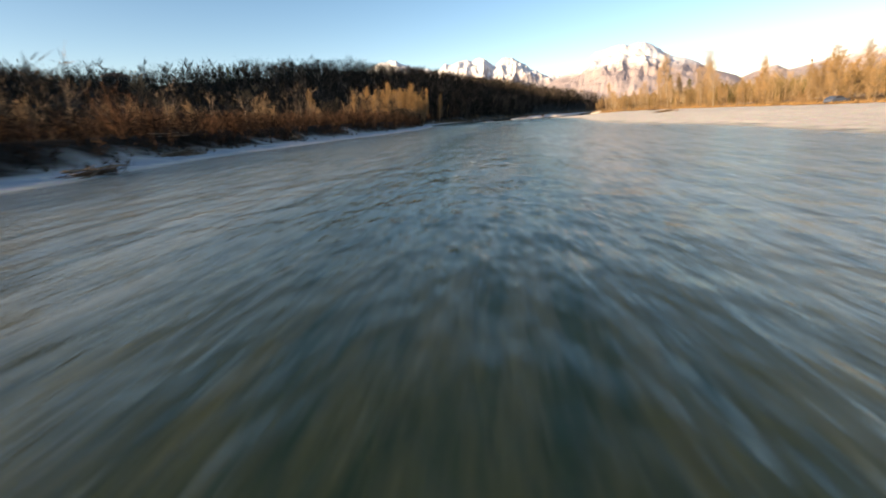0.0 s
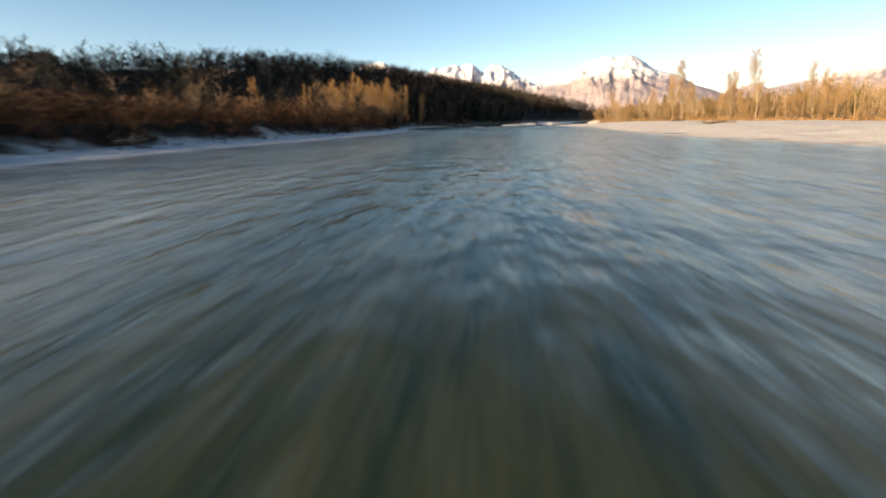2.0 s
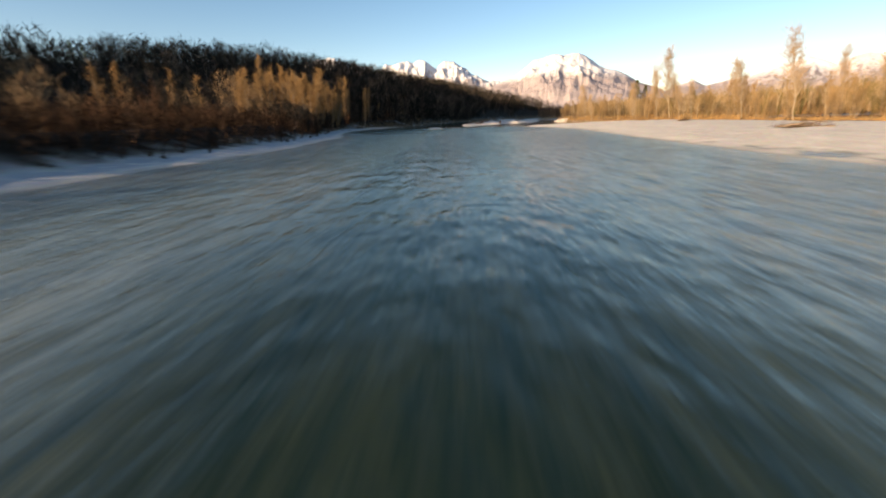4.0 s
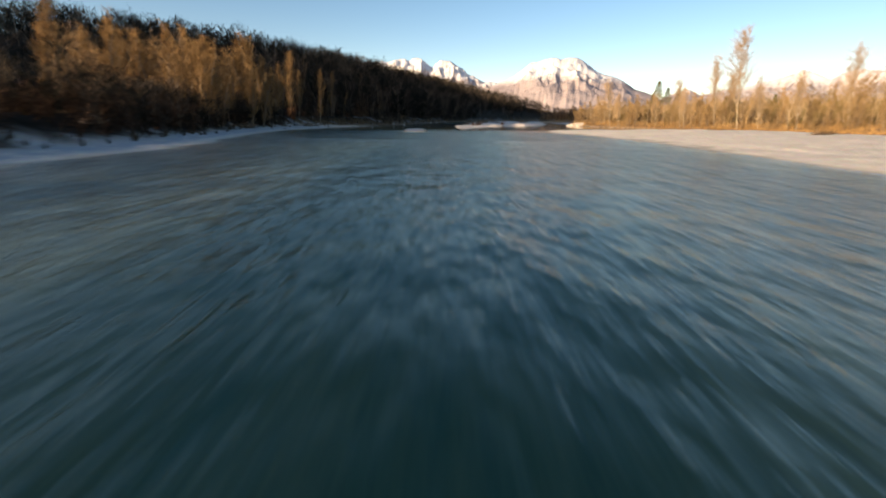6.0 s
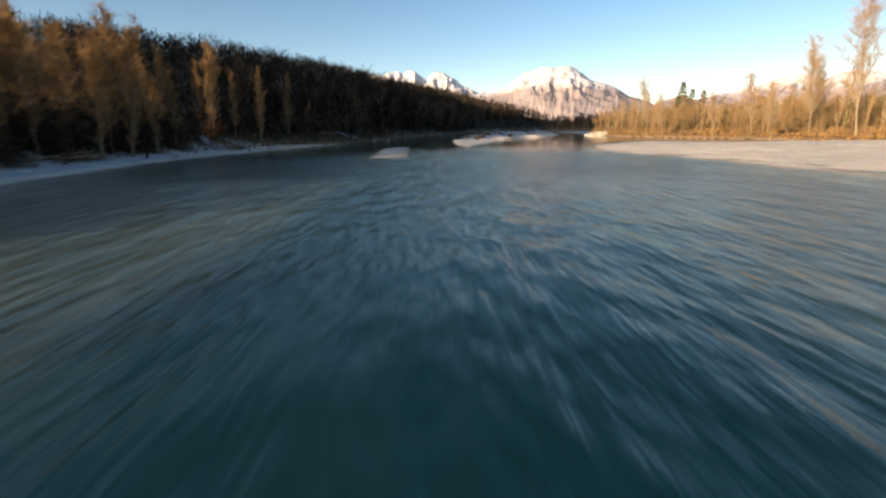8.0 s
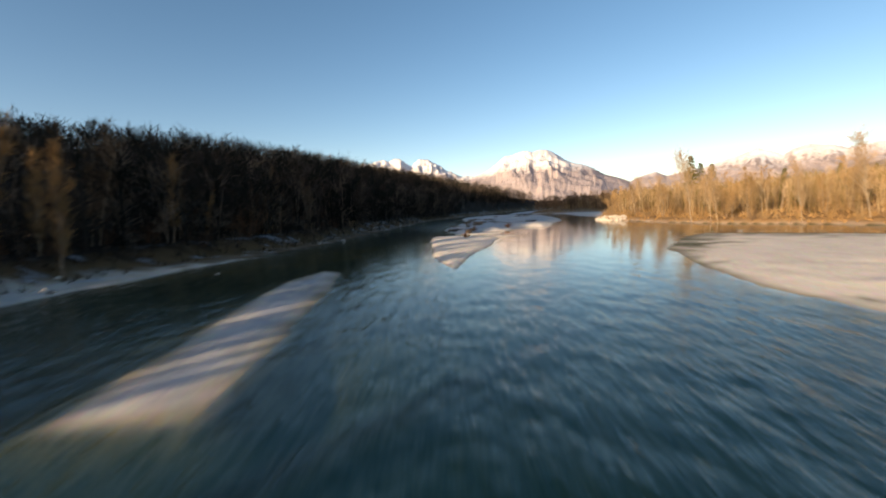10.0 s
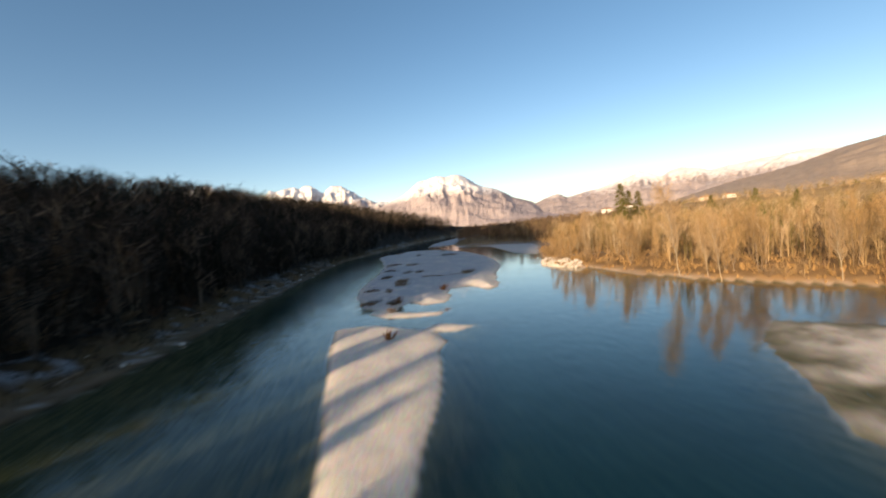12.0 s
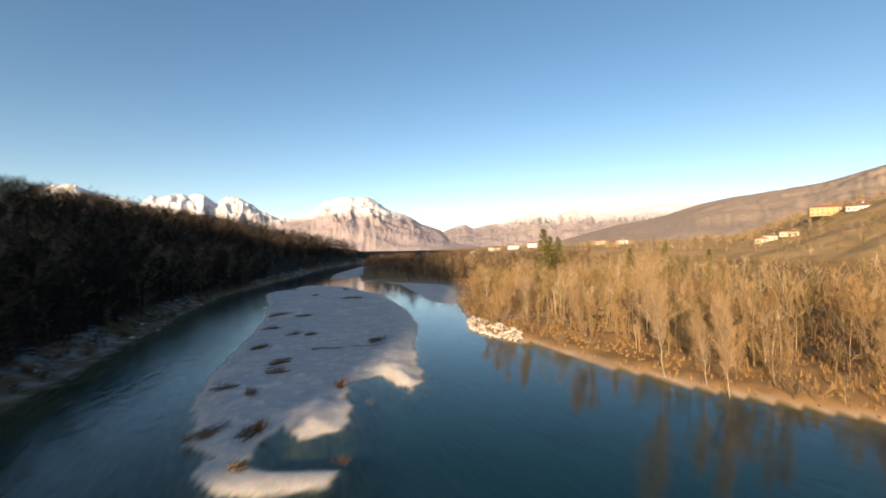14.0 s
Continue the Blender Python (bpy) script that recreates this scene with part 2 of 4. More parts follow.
def vnoise(x, y, scale, octaves=3):
    x, y = np.asarray(x, float) * scale, np.asarray(y, float) * scale
    total, amp = 0.0, 0.5
    for k in range(octaves):
        fx, fy = np.floor(x), np.floor(y)
        u, v = x - fx, y - fy
        u, v = u * u * (3 - 2 * u), v * v * (3 - 2 * v)
        ix, iy = fx.astype(np.int64) + 7919 * k, fy.astype(np.int64) + 104729
        a, b, c, d = lattice(ix, iy), lattice(ix + 1, iy), lattice(ix, iy + 1), lattice(ix + 1, iy + 1)
        total = total + amp * ((a * (1 - u) + b * u) * (1 - v) + (c * (1 - u) + d * u) * v - 0.5) * 2
        x, y, amp = x * 2.03 + 11.7, y * 2.03 + 5.3, amp * 0.5
    return total


def soft_interp(y, table, reach=5.0):
    ys, xs = [p[0] for p in table], [p[1] for p in table]
    return sum(np.interp(y + k * reach, ys, xs) for k in (-1.0, -0.5, 0.0, 0.5, 1.0)) / 5.0


def smooth(e0, e1, v):
    s = np.clip((v - e0) / (e1 - e0), 0, 1)
    return s * s * (3 - 2 * s)


LEFT_SHORE = [(-600, -21), (-129, -21), (-104, -26), (-75, -24.5), (-60, -23), (-30, -21.5), (0, -24), (14, -27), (25, -30), (50, -34), (75, -32), (92, -30), (103, -26),
              (118, -21.5), (149, -19), (179, -16.2), (240, -10.5), (296, -2.8), (390, 28), (560, 79), (735, 155), (1100, 420), (2000, 1000)]
RIGHT_BANK = [(-600, 64), (-120, 62), (-60, 62), (20, 64), (80, 68), (105, 69), (115, 66), (123, 61.5), (132, 57.5), (148, 56), (166, 54.5), (174, 52), (183, 53), (192, 58),
              (218, 68), (228, 73), (249, 83), (275, 92), (286, 93), (297, 88), (317, 79), (333, 70), (347, 67), (400, 77), (560, 122), (735, 205), (1100, 470), (2000, 1050)]
RIGHT_BAR = [(29, -600), (29, -114), (29.5, -95), (28, -80), (24, -66), (22.5, -50), (23, -25), (25, 0), (25.5, 20), (24, 40), (20.5, 55), (20, 64), (21.5, 72), (26, 87), (36, 101), (43, 106),
             (52, 97), (62, 88), (90, 80), (90, -600)]
FROST_BAR = [(-6.6, 50), (-7.4, 62), (-8.1, 70.5), (-9.3, 79), (-11.6, 81.5), (-13.6, 75.5), (-12.9, 68), (-12.1, 61), (-11, 50)]
NEAR_BAR = [(1.7, 76.5), (0.3, 82.5), (-1.0, 91), (-1.3, 103), (-1.5, 120), (-1.4, 128), (3.6, 128), (6.5, 125), (10.4, 120.5), (11.2, 115), (9.6, 111.5), (9, 108), (7.4, 101), (3.6, 88)]
SHOAL = [(8, 130), (13, 129.5), (14, 131.5), (9, 134), (6, 137), (4, 139), (3, 136), (5, 132)]
SHOAL_2 = [(8, 121), (13, 118.5), (16, 120.5), (12, 124)]
MID_BAR = [(2, 143), (1, 155), (2.3, 169), (6, 189), (11, 226), (13, 298), (32, 324), (50, 309), (55, 267), (51, 221), (44, 191), (36, 172), (32, 160), (29, 150), (26, 147),
           (24, 155), (19.5, 154), (18, 146), (16, 139), (12, 139.5), (10.5, 143), (8, 139), (8, 136), (5, 137)]
MID_RIM = [(-600, 10), (135, 9), (143, 12), (150, 15), (158, 22), (172, 29), (191, 37), (221, 45), (267, 51), (330, 60), (2000, 60)]      # east of this line the bar is bare of frost
SPIT_BAR = [(73, 222), (68, 219), (64.5, 226), (65, 238), (71, 270), (77, 307), (73, 330), (62, 338), (70, 350), (90, 320), (102, 288), (90, 245)]
FAR_BAR = [(52, 375), (68, 440), (108, 545), (165, 660), (190, 665), (140, 560), (98, 450), (76, 385)]


def edge_distance(x, y, poly):
    """Metres inside (positive) or outside a closed outline."""
    best, inside = np.full(x.shape, 1e9), np.zeros(x.shape, bool)
    for (ax, ay), (bx, by) in zip(poly, poly[1:] + poly[:1]):
        ex, ey = bx - ax, by - ay
        k = np.clip(((x - ax) * ex + (y - ay) * ey) / (ex * ex + ey * ey), 0, 1)
        best = np.minimum(best, np.hypot(x - ax - k * ex, y - ay - k * ey))
        cross = (ay > y) != (by > y)
        inside ^= cross & (x < (bx - ax) * (y - ay) / (by - ay + 1e-12) + ax)
    return np.where(inside, best, -best)


HILL_TOP = [(-600, 31), (-200, 31), (20, 31), (70, 31), (100, 31), (129, 32), (150, 34), (200, 38), (250, 45), (300, 51), (380, 57), (470, 58), (600, 56), (780, 52), (880, 34), (1000, 18), (1200, 10)]
HILL_FOOT = [(-600, 75), (0, 70), (60, 42), (105, 20), (150, 12), (600, 12)]
FIELD_RISE = [(0, 0.0), (40, 0.6), (110, 3.0), (150, 6), (180, 11), (230, 15.5), (300, 16.5), (420, 19), (900, 30), (2000, 40)]


def land(x, y):
    """Height of the ground and its cover (soil, grass, field, frost, bed, paler bed sides)."""
    x, y = np.asarray(x, float), np.asarray(y, float)
    wob = vnoise(x, y, 0.16, 3) * 1.4 * smooth(-400, -350, y)
    dl = soft_interp(y, LEFT_SHORE) - x + wob * 0.8
    dr = x - soft_interp(y, RIGHT_BANK) + wob * 0.7
    n1, n2 = vnoise(x, y, 0.5, 3), vnoise(x, y, 0.045, 3)
    # bed: gravelly shallows upstream, a deeper pool further on
    deep = 0.42 + 0.38 * smooth(-110, -80, y) + 0.9 * smooth(-75, -30, y) + 0.8 * smooth(70, 110, y) * smooth(0, 25, x)
    deep = deep * (1 - 0.74 * smooth(42, 64, y) * (1 - smooth(-3, 4, x)) * (1 - smooth(125, 160, y)))
    pale_sides = smooth(2.2, 8, np.abs(x - np.interp(y, (-150, -90, 0, 60), (6, 0, -1, -1)))) * (1 - smooth(25, 50, y))
    deep = deep * (1 - 0.6 * pale_sides)
    bed = -deep * (0.75 + 0.5 * n2) * smooth(0, 9, np.minimum(-dl, -dr)) + 0.05 * n1 - 0.05
    z = bed
    frost = np.zeros(x.shape)
    for poly, top, slope, fro, relief in ((RIGHT_BAR, 0.75, 0.05, 0.0, 1.8), (FROST_BAR, 0.02, 0.03, 0.85, 0.05), (NEAR_BAR, 0.22, 0.22, 0.0, 0.6), (SHOAL, 0.2, 0.18, 0.3, 0.5), (SHOAL_2, 0.15, 0.15, 0.0, 0.4),
                                  (MID_BAR, 0.55, 0.13, 0.75, 1.5), (FAR_BAR, 0.5, 0.1, 0.9, 1.0), (SPIT_BAR, 0.5, 0.08, 0.3, 1.0)):
        e = edge_distance(x, y, poly) + wob * 0.35
        hz = np.where(e > 0, np.minimum(e * slope, top + 0.012 * np.minimum(e, 40)), e * 0.32) + relief * (0.12 * n1 + 0.12 * n2) * smooth(0.3, 3, e)
        if poly is MID_BAR:        # low drifts and washed-out runnels across the frosty bar, and a ragged edge
            e = e + 1.1 * vnoise(x, y, 0.33, 3)
            drift = 1 - 2.2 * np.abs(vnoise(0.55 * x + 0.25 * y, y - 0.35 * x, 0.11, 3))
            hz = np.where(e > 0, np.minimum(e * 0.16, 0.5 + 0.012 * np.minimum(e, 40)) + (0.34 * drift + 0.2 * n1 + 0.16 * n2) * smooth(0.5, 4, e), e * 0.32)
        if poly is RIGHT_BAR:        # the downstream tip lies awash
            hz = np.where(hz > 0, hz * (1 - 0.86 * smooth(55, 92, y)), hz)
        z = np.maximum(z, hz)
        bare = 0.85 * smooth(0, 6, x - soft_interp(y, MID_RIM) + 4 * n2) if poly is MID_BAR else 0.0
        scoured = 0.75 * smooth(0.72, 0.95, drift) * smooth(-0.15, 0.25, n2 + 0.5 * n1) if poly is MID_BAR else 0.0
        frost = np.maximum(frost, fro * smooth(0.3, 1.8, e) * (1 - bare) * (1 - scoured))
    # left bank: frosty strip, low step, wooded slope
    zl = np.where(dl > 0, np.minimum(dl * 0.09, 0.75), -9.0) + 0.15 * n1 * smooth(1, 4, dl) + 1.9 * smooth(5, 11, dl + 3 * n2) + 0.6 * smooth(20, 60, dl)
    foot, top = soft_interp(y, HILL_FOOT, 20), soft_interp(y, HILL_TOP, 25)
    rise = np.clip((np.minimum(dl, 215) - foot) / (215 - foot), 0, 1) ** (1.12 - 0.38 * smooth(85, 125, y)) - 0.1 * smooth(215, 420, dl)
    zl = zl + np.where(dl > 0, top * rise, 0) * (1 + 0.10 * n2) + 1.2 * n2 * smooth(20, 60, dl)
    # wooded rise added out of view south-west to keep evening sun off the slope
    along, across = -0.72 * (x + 40) - 0.69 * (y - 50), -0.69 * (x + 40) + 0.72 * (y - 50)
    zh = np.interp(across, (-320, -200, -40, 0, 16, 25, 31, 45, 57, 100, 150, 700, 900), (0, 33, 42, 55, 64, 81, 94, 106, 116, 146, 168, 170, 0)) * smooth(235, 310, along) * (1 - smooth(600, 900, along))
    zl = np.maximum(zl, zh)
    z = np.where(dl > 0, np.maximum(z, zl), z)
    littered = smooth(38, 70, y) * smooth(0.3, 2, dl) * (1 - smooth(9, 14, dl))
    z = z + np.where(dl > 0, 0.32 * littered * vnoise(x, y, 0.55, 2), 0)
    frost = np.where(dl > 0, np.maximum(frost, (0.8 - 0.4 * smooth(100, 140, y)) * littered * smooth(0.2, 0.4, n1 + 0.6 * n2)), frost)
    frost = np.where(dl > 0, np.maximum(frost, smooth(0.5, 2.2, dl) * (1 - smooth(3.6, 6.5, dl + 3 * n1)) * (1 - 0.92 * smooth(38, 90, y))), frost)
    # right bank: a step of earth, then rising fields
    zr = np.where(dr > 0, np.minimum(dr * 0.32, 0.9), -9.0) + 0.25 * n1 * smooth(0.5, 3, dr) + 0.7 * smooth(4, 14, dr)
    zr = zr + soft_interp(dr, FIELD_RISE, 8) * smooth(-60, 60, y - 40 + 0.4 * dr) * (1 + 0.2 * n2)
    zr = zr + 31 * smooth(150, 350, dr) * smooth(0, 110, 0.53 * (x - 8) - 0.85 * (y - 96)) * (1 + 0.12 * n2)
    z = np.where(dr > 0, np.maximum(z, zr), z)
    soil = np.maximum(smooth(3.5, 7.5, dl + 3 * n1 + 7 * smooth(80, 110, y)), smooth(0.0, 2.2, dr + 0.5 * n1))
    grass = np.maximum(smooth(-1.3, -0.5, dr) * (0.82 + 0.18 * smooth(0.8, 3.5, dr + 2 * n1)) * (1 - 0.2 * smooth(8, 40, dr + 8 * n1)) * (0.85 + 0.3 * n1), 0.6 * smooth(45, 80, y) * smooth(0.2, 1.5, dl) * (1 - smooth(5, 12, dl + 6 * n1)) * (0.7 + 0.6 * n1))
    field = smooth(150, 175, dr + 10 * n2)
    frost = np.where(dr > 0, np.maximum(frost, smooth(0.25, 0.5, n2 + 0.4 * n1) * 0.7 * smooth(3, 10, dr) * (1 - smooth(90, 150, dr))), frost)
    wet = smooth(0.07, -0.03, z + 0.03 * n1)
    return z, np.clip(soil, 0, 1), np.clip(grass, 0, 1), field, np.clip(frost, 0, 1), wet, 0.9 * pale_sides


def height(x, y):
    return float(land(np.array([x]), np.array([y]))[0][0])


def graded(lo, hi, a, b, step, grow):
    mid = list(np.arange(a, b + 1e-6, step))
    up, s = [b], step
    while up[-1] < hi:
        s *= grow
        up.append(up[-1] + s)
    dn, s = [a], step
    while dn[-1] > lo:
        s *= grow
        dn.append(dn[-1] - s)
    return np.array(dn[:0:-1] + mid + up[1:])


def sheet(name, xs, ys, zfun, mat, fields):
    gx, gy = np.meshgrid(xs, ys)
    z, *masks = zfun(gx.ravel(), gy.ravel())
    co = np.column_stack([gx.ravel(), gy.ravel(), z])
    w, hgt = len(xs), len(ys)
    i = (np.arange(hgt - 1)[:, None] * w + np.arange(w - 1)[None, :]).ravel()
    quads = np.column_stack([i, i + 1, i + w + 1, i + w])
    me = bpy.data.meshes.new(name)
    me.from_pydata(co.tolist(), [], quads.tolist())
    me.shade_smooth()
    for key, val in zip(fields, masks):
        me.attributes.new(key, 'FLOAT', 'POINT').data.foreach_set("value", np.ascontiguousarray(val, np.float32))
    me.materials.append(mat)
    return new(name, me)


# a finer net over the gravel bars
ground_x = np.unique(np.concatenate([graded(-4900, 4900, -50, 80, 1.0, 1.1), np.arange(-15.5, 34, 1.0)]))
ground_y = np.unique(np.concatenate([graded(-2500, 4950, -150, 340, 1.0, 1.09), np.arange(46.5, 162, 1.0)]))
tagged(sheet("ground", ground_x, ground_y, land, M_LAND, ("soil", "grass", "field", "frost", "bed", "pale_sides")),
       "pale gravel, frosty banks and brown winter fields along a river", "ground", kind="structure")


def water_fields(x, y):
    z = land(x, y)[0]
    left = 0.78 - 0.45 * smooth(140, 190, y)
    calm = smooth(45, 85, y) * (left + (1 - left) * smooth(-14, 14, x - 0.05 * y))
    riffle = 1 + 0.5 * smooth(2, 12, x) * (1 - smooth(20, 60, y)) + 0.5 * smooth(-60, -20, y) * (1 - smooth(40, 75, y))
    return np.zeros(x.shape), np.clip(-z, 0, 3), (1 - 0.85 * calm) * riffle


tagged(sheet("water", graded(-400, 1400, -40, 76, 2.0, 1.15), graded(-620, 2000, -160, 340, 2.5, 1.1), water_fields, M_WATER, ("depth", "chop")),
       "clear blue-green river water, rippled upstream and calm in the pool", "river", kind="structure")

# ---- mountains ----
RANGE_LEFT = [(-30, 4), (-22, 5.6), (-18, 7.18), (-16.9, 7.44), (-15.6, 6.97), (-14.2, 6.45), (-13, 6.2), (-11, 5.86), (-10, 6.65), (-9.2, 6.5), (-8.4, 6.75), (-7.3, 6.95), (-6.5, 6.8), (-5.6, 7.1),
              (-5.1, 7.05), (-4.4, 6.6), (-3.6, 5.98), (-3.2, 6.5), (-2.6, 6.8), (-1.45, 6.88), (-0.4, 6.25), (0.2, 5.9), (1.1, 5.15), (2.8, 4.45), (4.4, 4.3), (6, 3.4), (9, 2.0)]
RANGE_MAIN = [(1, 2.6), (3, 3.6), (5, 4.42), (5.8, 4.7), (6.8, 5.2), (7.4, 5.65), (8.1, 6.25), (8.7, 6.65), (9.6, 6.8), (10.3, 6.95), (11.1, 7.15), (11.6, 7.12), (12.2, 6.92), (12.6, 6.98), (13.3, 7.18), (14, 7.1),
              (14.7, 6.8), (15.4, 6.38), (16.3, 5.68), (17, 5.3), (18.2, 5.0), (19, 4.7), (20, 4.15), (21, 3.5), (22.3, 3.1), (23.4, 2.7), (24.5, 1.9), (27, 1.2), (31, 0.3)]
RANGE_RIGHT = [(21, 0.8), (23.9, 2.5), (25, 2.97), (26.6, 3.47), (27.7, 2.83), (28.8, 3.03), (30, 3.38), (31.5, 3.49), (33.4, 4.04), (34.9, 4.5), (36.3, 5.0), (37.4, 4.6), (38.5, 4.08), (39.2, 4.56), (40.6, 4.95),
               (42, 4.6), (43.4, 4.16), (45.4, 4.41), (47.7, 4.64), (50.2, 4.85), (52.1, 5.0), (53.8, 4.66), (57, 5.0), (65, 4.4), (90, 4)]
RANGE_NEAR = [(38, 0.8), (42, 1.9), (45.7, 2.8), (48.3, 3.15), (50.8, 3.7), (54.1, 4.7), (56.6, 5.2), (58.8, 5.4), (61.3, 5.68), (63.6, 5.9), (65.4, 6.2), (67.1, 6.7), (68.7, 7.1), (70.5, 7.4), (80, 9), (100, 10)]


def mountain(name, table, crest, base, mat, label, rough, fine=12):
    """A range whose crest follows the table of bearings and elevations, with ribs and gullies running down from it."""
    az = np.linspace(table[0][0], table[-1][0], int((table[-1][0] - table[0][0]) * fine))
    el = soft_interp(az, table, 0.1)
    rows, verts = 46, []
    for j in range(rows):
        u = j / (rows - 4)
        r = base + (crest - base) * u
        s = min(u, 2 - u)
        for a, e in zip(az, el):
            x, y = r * math.sin(radians(a)), r * math.cos(radians(a))
            top = crest * math.tan(radians(max(e, 0.05)))
            rib = noise.ridged_multi_fractal(Vector((x * 0.0031, y * 0.0031, 3.1)), 0.9, 2.1, 6, 1.0, 2.0) - 1.0
            gully = noise.ridged_multi_fractal(Vector((a * 0.62, u * 1.3, crest * 0.01)), 0.8, 2.1, 5, 1.0, 2.0) - 1.0
            jag = noise.fractal(Vector((x * 0.011, y * 0.011, 1.7)), 0.7, 2.1, 5)
            low = 1 - s
            hgt = top * s ** 0.85 * (1 + rough * (0.34 * rib + 0.13 * gully) * low ** 0.7) + rough * jag * top * (0.018 + 0.03 * low)
            verts.append((x, y, max(hgt, 0) + 4))
    n = len(az)
    faces = [(j * n + i, j * n + i + 1, (j + 1) * n + i + 1, (j + 1) * n + i) for j in range(rows - 1) for i in range(n - 1)]
    me = bpy.data.meshes.new(name)
    me.from_pydata(verts, [], faces)
    me.shade_smooth()
    me.materials.append(mat)
    return tagged(new(name, me), label, "mountain", kind="structure")


mountain("mountain_range_far", RANGE_LEFT, 4750, 3900, M_ALP_LEFT, "jagged snow-covered far mountain range", 1.2)
mountain("mountain_main", RANGE_MAIN, 4650, 3300, M_ALP, "broad snow-capped mountain with bare rocky flanks", 0.7)
mountain("mountain_range_right", RANGE_RIGHT, 4700, 3700, M_ALP_FAR, "row of snowy peaks in evening light", 0.9, 8)
mountain("mountain_foothill", RANGE_NEAR, 3300, 1700, M_HILL, "brown wooded mountain slope dotted with clearings", 0.4, 8)

# ---- trees ----


def tube(vs, fs, path, radii, sides):
    """A tapered branch through the points of path."""
    base = len(vs)
    for k, (p, r) in enumerate(zip(path, radii)):
        d = (path[min(k + 1, len(path) - 1)] - path[max(k - 1, 0)]).normalized()
        a = d.orthogonal().normalized()
        b = d.cross(a)
        vs += [tuple(p + r * (math.cos(6.2832 * i / sides) * a + math.sin(6.2832 * i / sides) * b)) for i in range(sides)]
    for k in range(len(path) - 1):
        for i in range(sides):
            j = (i + 1) % sides
            fs.append((base + k * sides + i, base + k * sides + j, base + (k + 1) * sides + j, base + (k + 1) * sides + i))


def sprig(vs, fs, p, d, length, width, rng):
    """One twig: a long thin three-sided spike."""
    s = d.cross(Vector((rng.uniform(-1, 1), rng.uniform(-1, 1), rng.uniform(-1, 1)))).normalized() * width * 0.5
    k = len(vs)
    vs += [tuple(p - s), tuple(p + s), tuple(p + d * length)]
    fs.append((k, k + 1, k + 2))


def mesh_of(name, vs, fs, mat, smooth_it=False):
    me = bpy.data.meshes.new(name)
    me.from_pydata(vs, [], fs)
    if smooth_it:
        me.shade_smooth()
    me.materials.append(mat)
    return me


def rand_dir(rng):
    while True:
        v = Vector((rng.uniform(-1, 1), rng.uniform(-1, 1), rng.uniform(-1, 1)))
        if 0.1 < v.length < 1:
            return v.normalized()


def part(name, me, parent, label=""):
    ob = new(name, me)
    ob.parent = parent
    return tagged(ob, label) if label else ob


def bare_tree(seed, tall, lean_out, reach, limbs, twigs, bark, twig_mat, label, first=0.2, stems=1, thick=1.0, twig_w=0.035, twig_l=0.9, taper=0.75):
    """A leafless tree: trunk with limbs, and a crown of branches and twigs. lean_out: how far limbs spread from the upright, degrees."""
    rng = random.Random(seed)
    tv, tf, cv, cf = [], [], [], []
    for s in range(stems):
        root = Vector((rng.uniform(-.4, .4), rng.uniform(-.4, .4), -0.3)) * (stems > 1) + Vector((0, 0, -0.3))
        hgt = tall * (1 if s == 0 else rng.uniform(0.65, 0.95))
        tilt = Vector((rng.uniform(-1, 1), rng.uniform(-1, 1), 0)) * (0.03 if stems == 1 else 0.22) * hgt
        trunk = [root + Vector((0, 0, hgt * k / 7)) + tilt * (k / 7) ** 1.3 + Vector((rng.uniform(-1, 1), rng.uniform(-1, 1), 0)) * 0.012 * hgt * (k > 0) for k in range(8)]
        r0 = 0.011 * hgt * thick
        tube(tv, tf, trunk, [r0 * (1.25 if k == 0 else 1 - 0.125 * k) for k in range(8)], 6)
        n = limbs // stems
        for i in range(n):
            f = first + (0.97 - first) * (i + rng.random()) / n
            k = min(int(f * 7), 6)
            p = trunk[k].lerp(trunk[k + 1], f * 7 - k)
            az, an = rng.uniform(0, 6.2832), radians(lean_out * rng.uniform(0.7, 1.3) * (1 - 0.35 * f))
            d = Vector((math.cos(az) * math.sin(an), math.sin(az) * math.sin(an), math.cos(an)))
            ln = reach * rng.uniform(0.6, 1.1) * (1.05 - taper * max(0, f - 0.35) / 0.65) * (0.55 + 0.45 * min(1, f / 0.35))
            limb = [p]
            for q in range(3):
                d = (d + rand_dir(rng) * 0.16 + Vector((0, 0, 0.14))).normalized()
                limb.append(limb[-1] + d * ln / 3)
            rb = r0 * 0.42 * (1.05 - f)+0.012
            tube(tv, tf, limb, [rb, rb * 0.75, rb * 0.5, rb * 0.22], 3)
            for q in range(4):
                g = rng.uniform(0.2, 1.0) * 2.98
                kk = int(g)
                o = limb[kk].lerp(limb[kk + 1], g - kk)
                dd = (d + rand_dir(rng) * 0.75 + Vector((0, 0, 0.1))).normalized()
                l2 = ln * rng.uniform(0.25, 0.5)
                tube(cv, cf, [o, o + dd * l2], [rb * 0.4, rb * 0.1], 3)
                for w in range(max(1, twigs // (n * stems * 4))):
                    o2 = o + dd * l2 * rng.uniform(0.1, 1.0)
                    sprig(cv, cf, o2, (dd + rand_dir(rng) * 0.8 + Vector((0, 0, 0.25))).normalized(), twig_l * rng.uniform(0.4, 1.2), twig_w, rng)
    thing = new("tree")
    part("trunk", mesh_of("trunk", tv, tf, bark, True), thing)
    part("crown", mesh_of("crown", cv, cf, twig_mat), thing, "bare winter twigs")
    return tagged(thing, label, "tree")


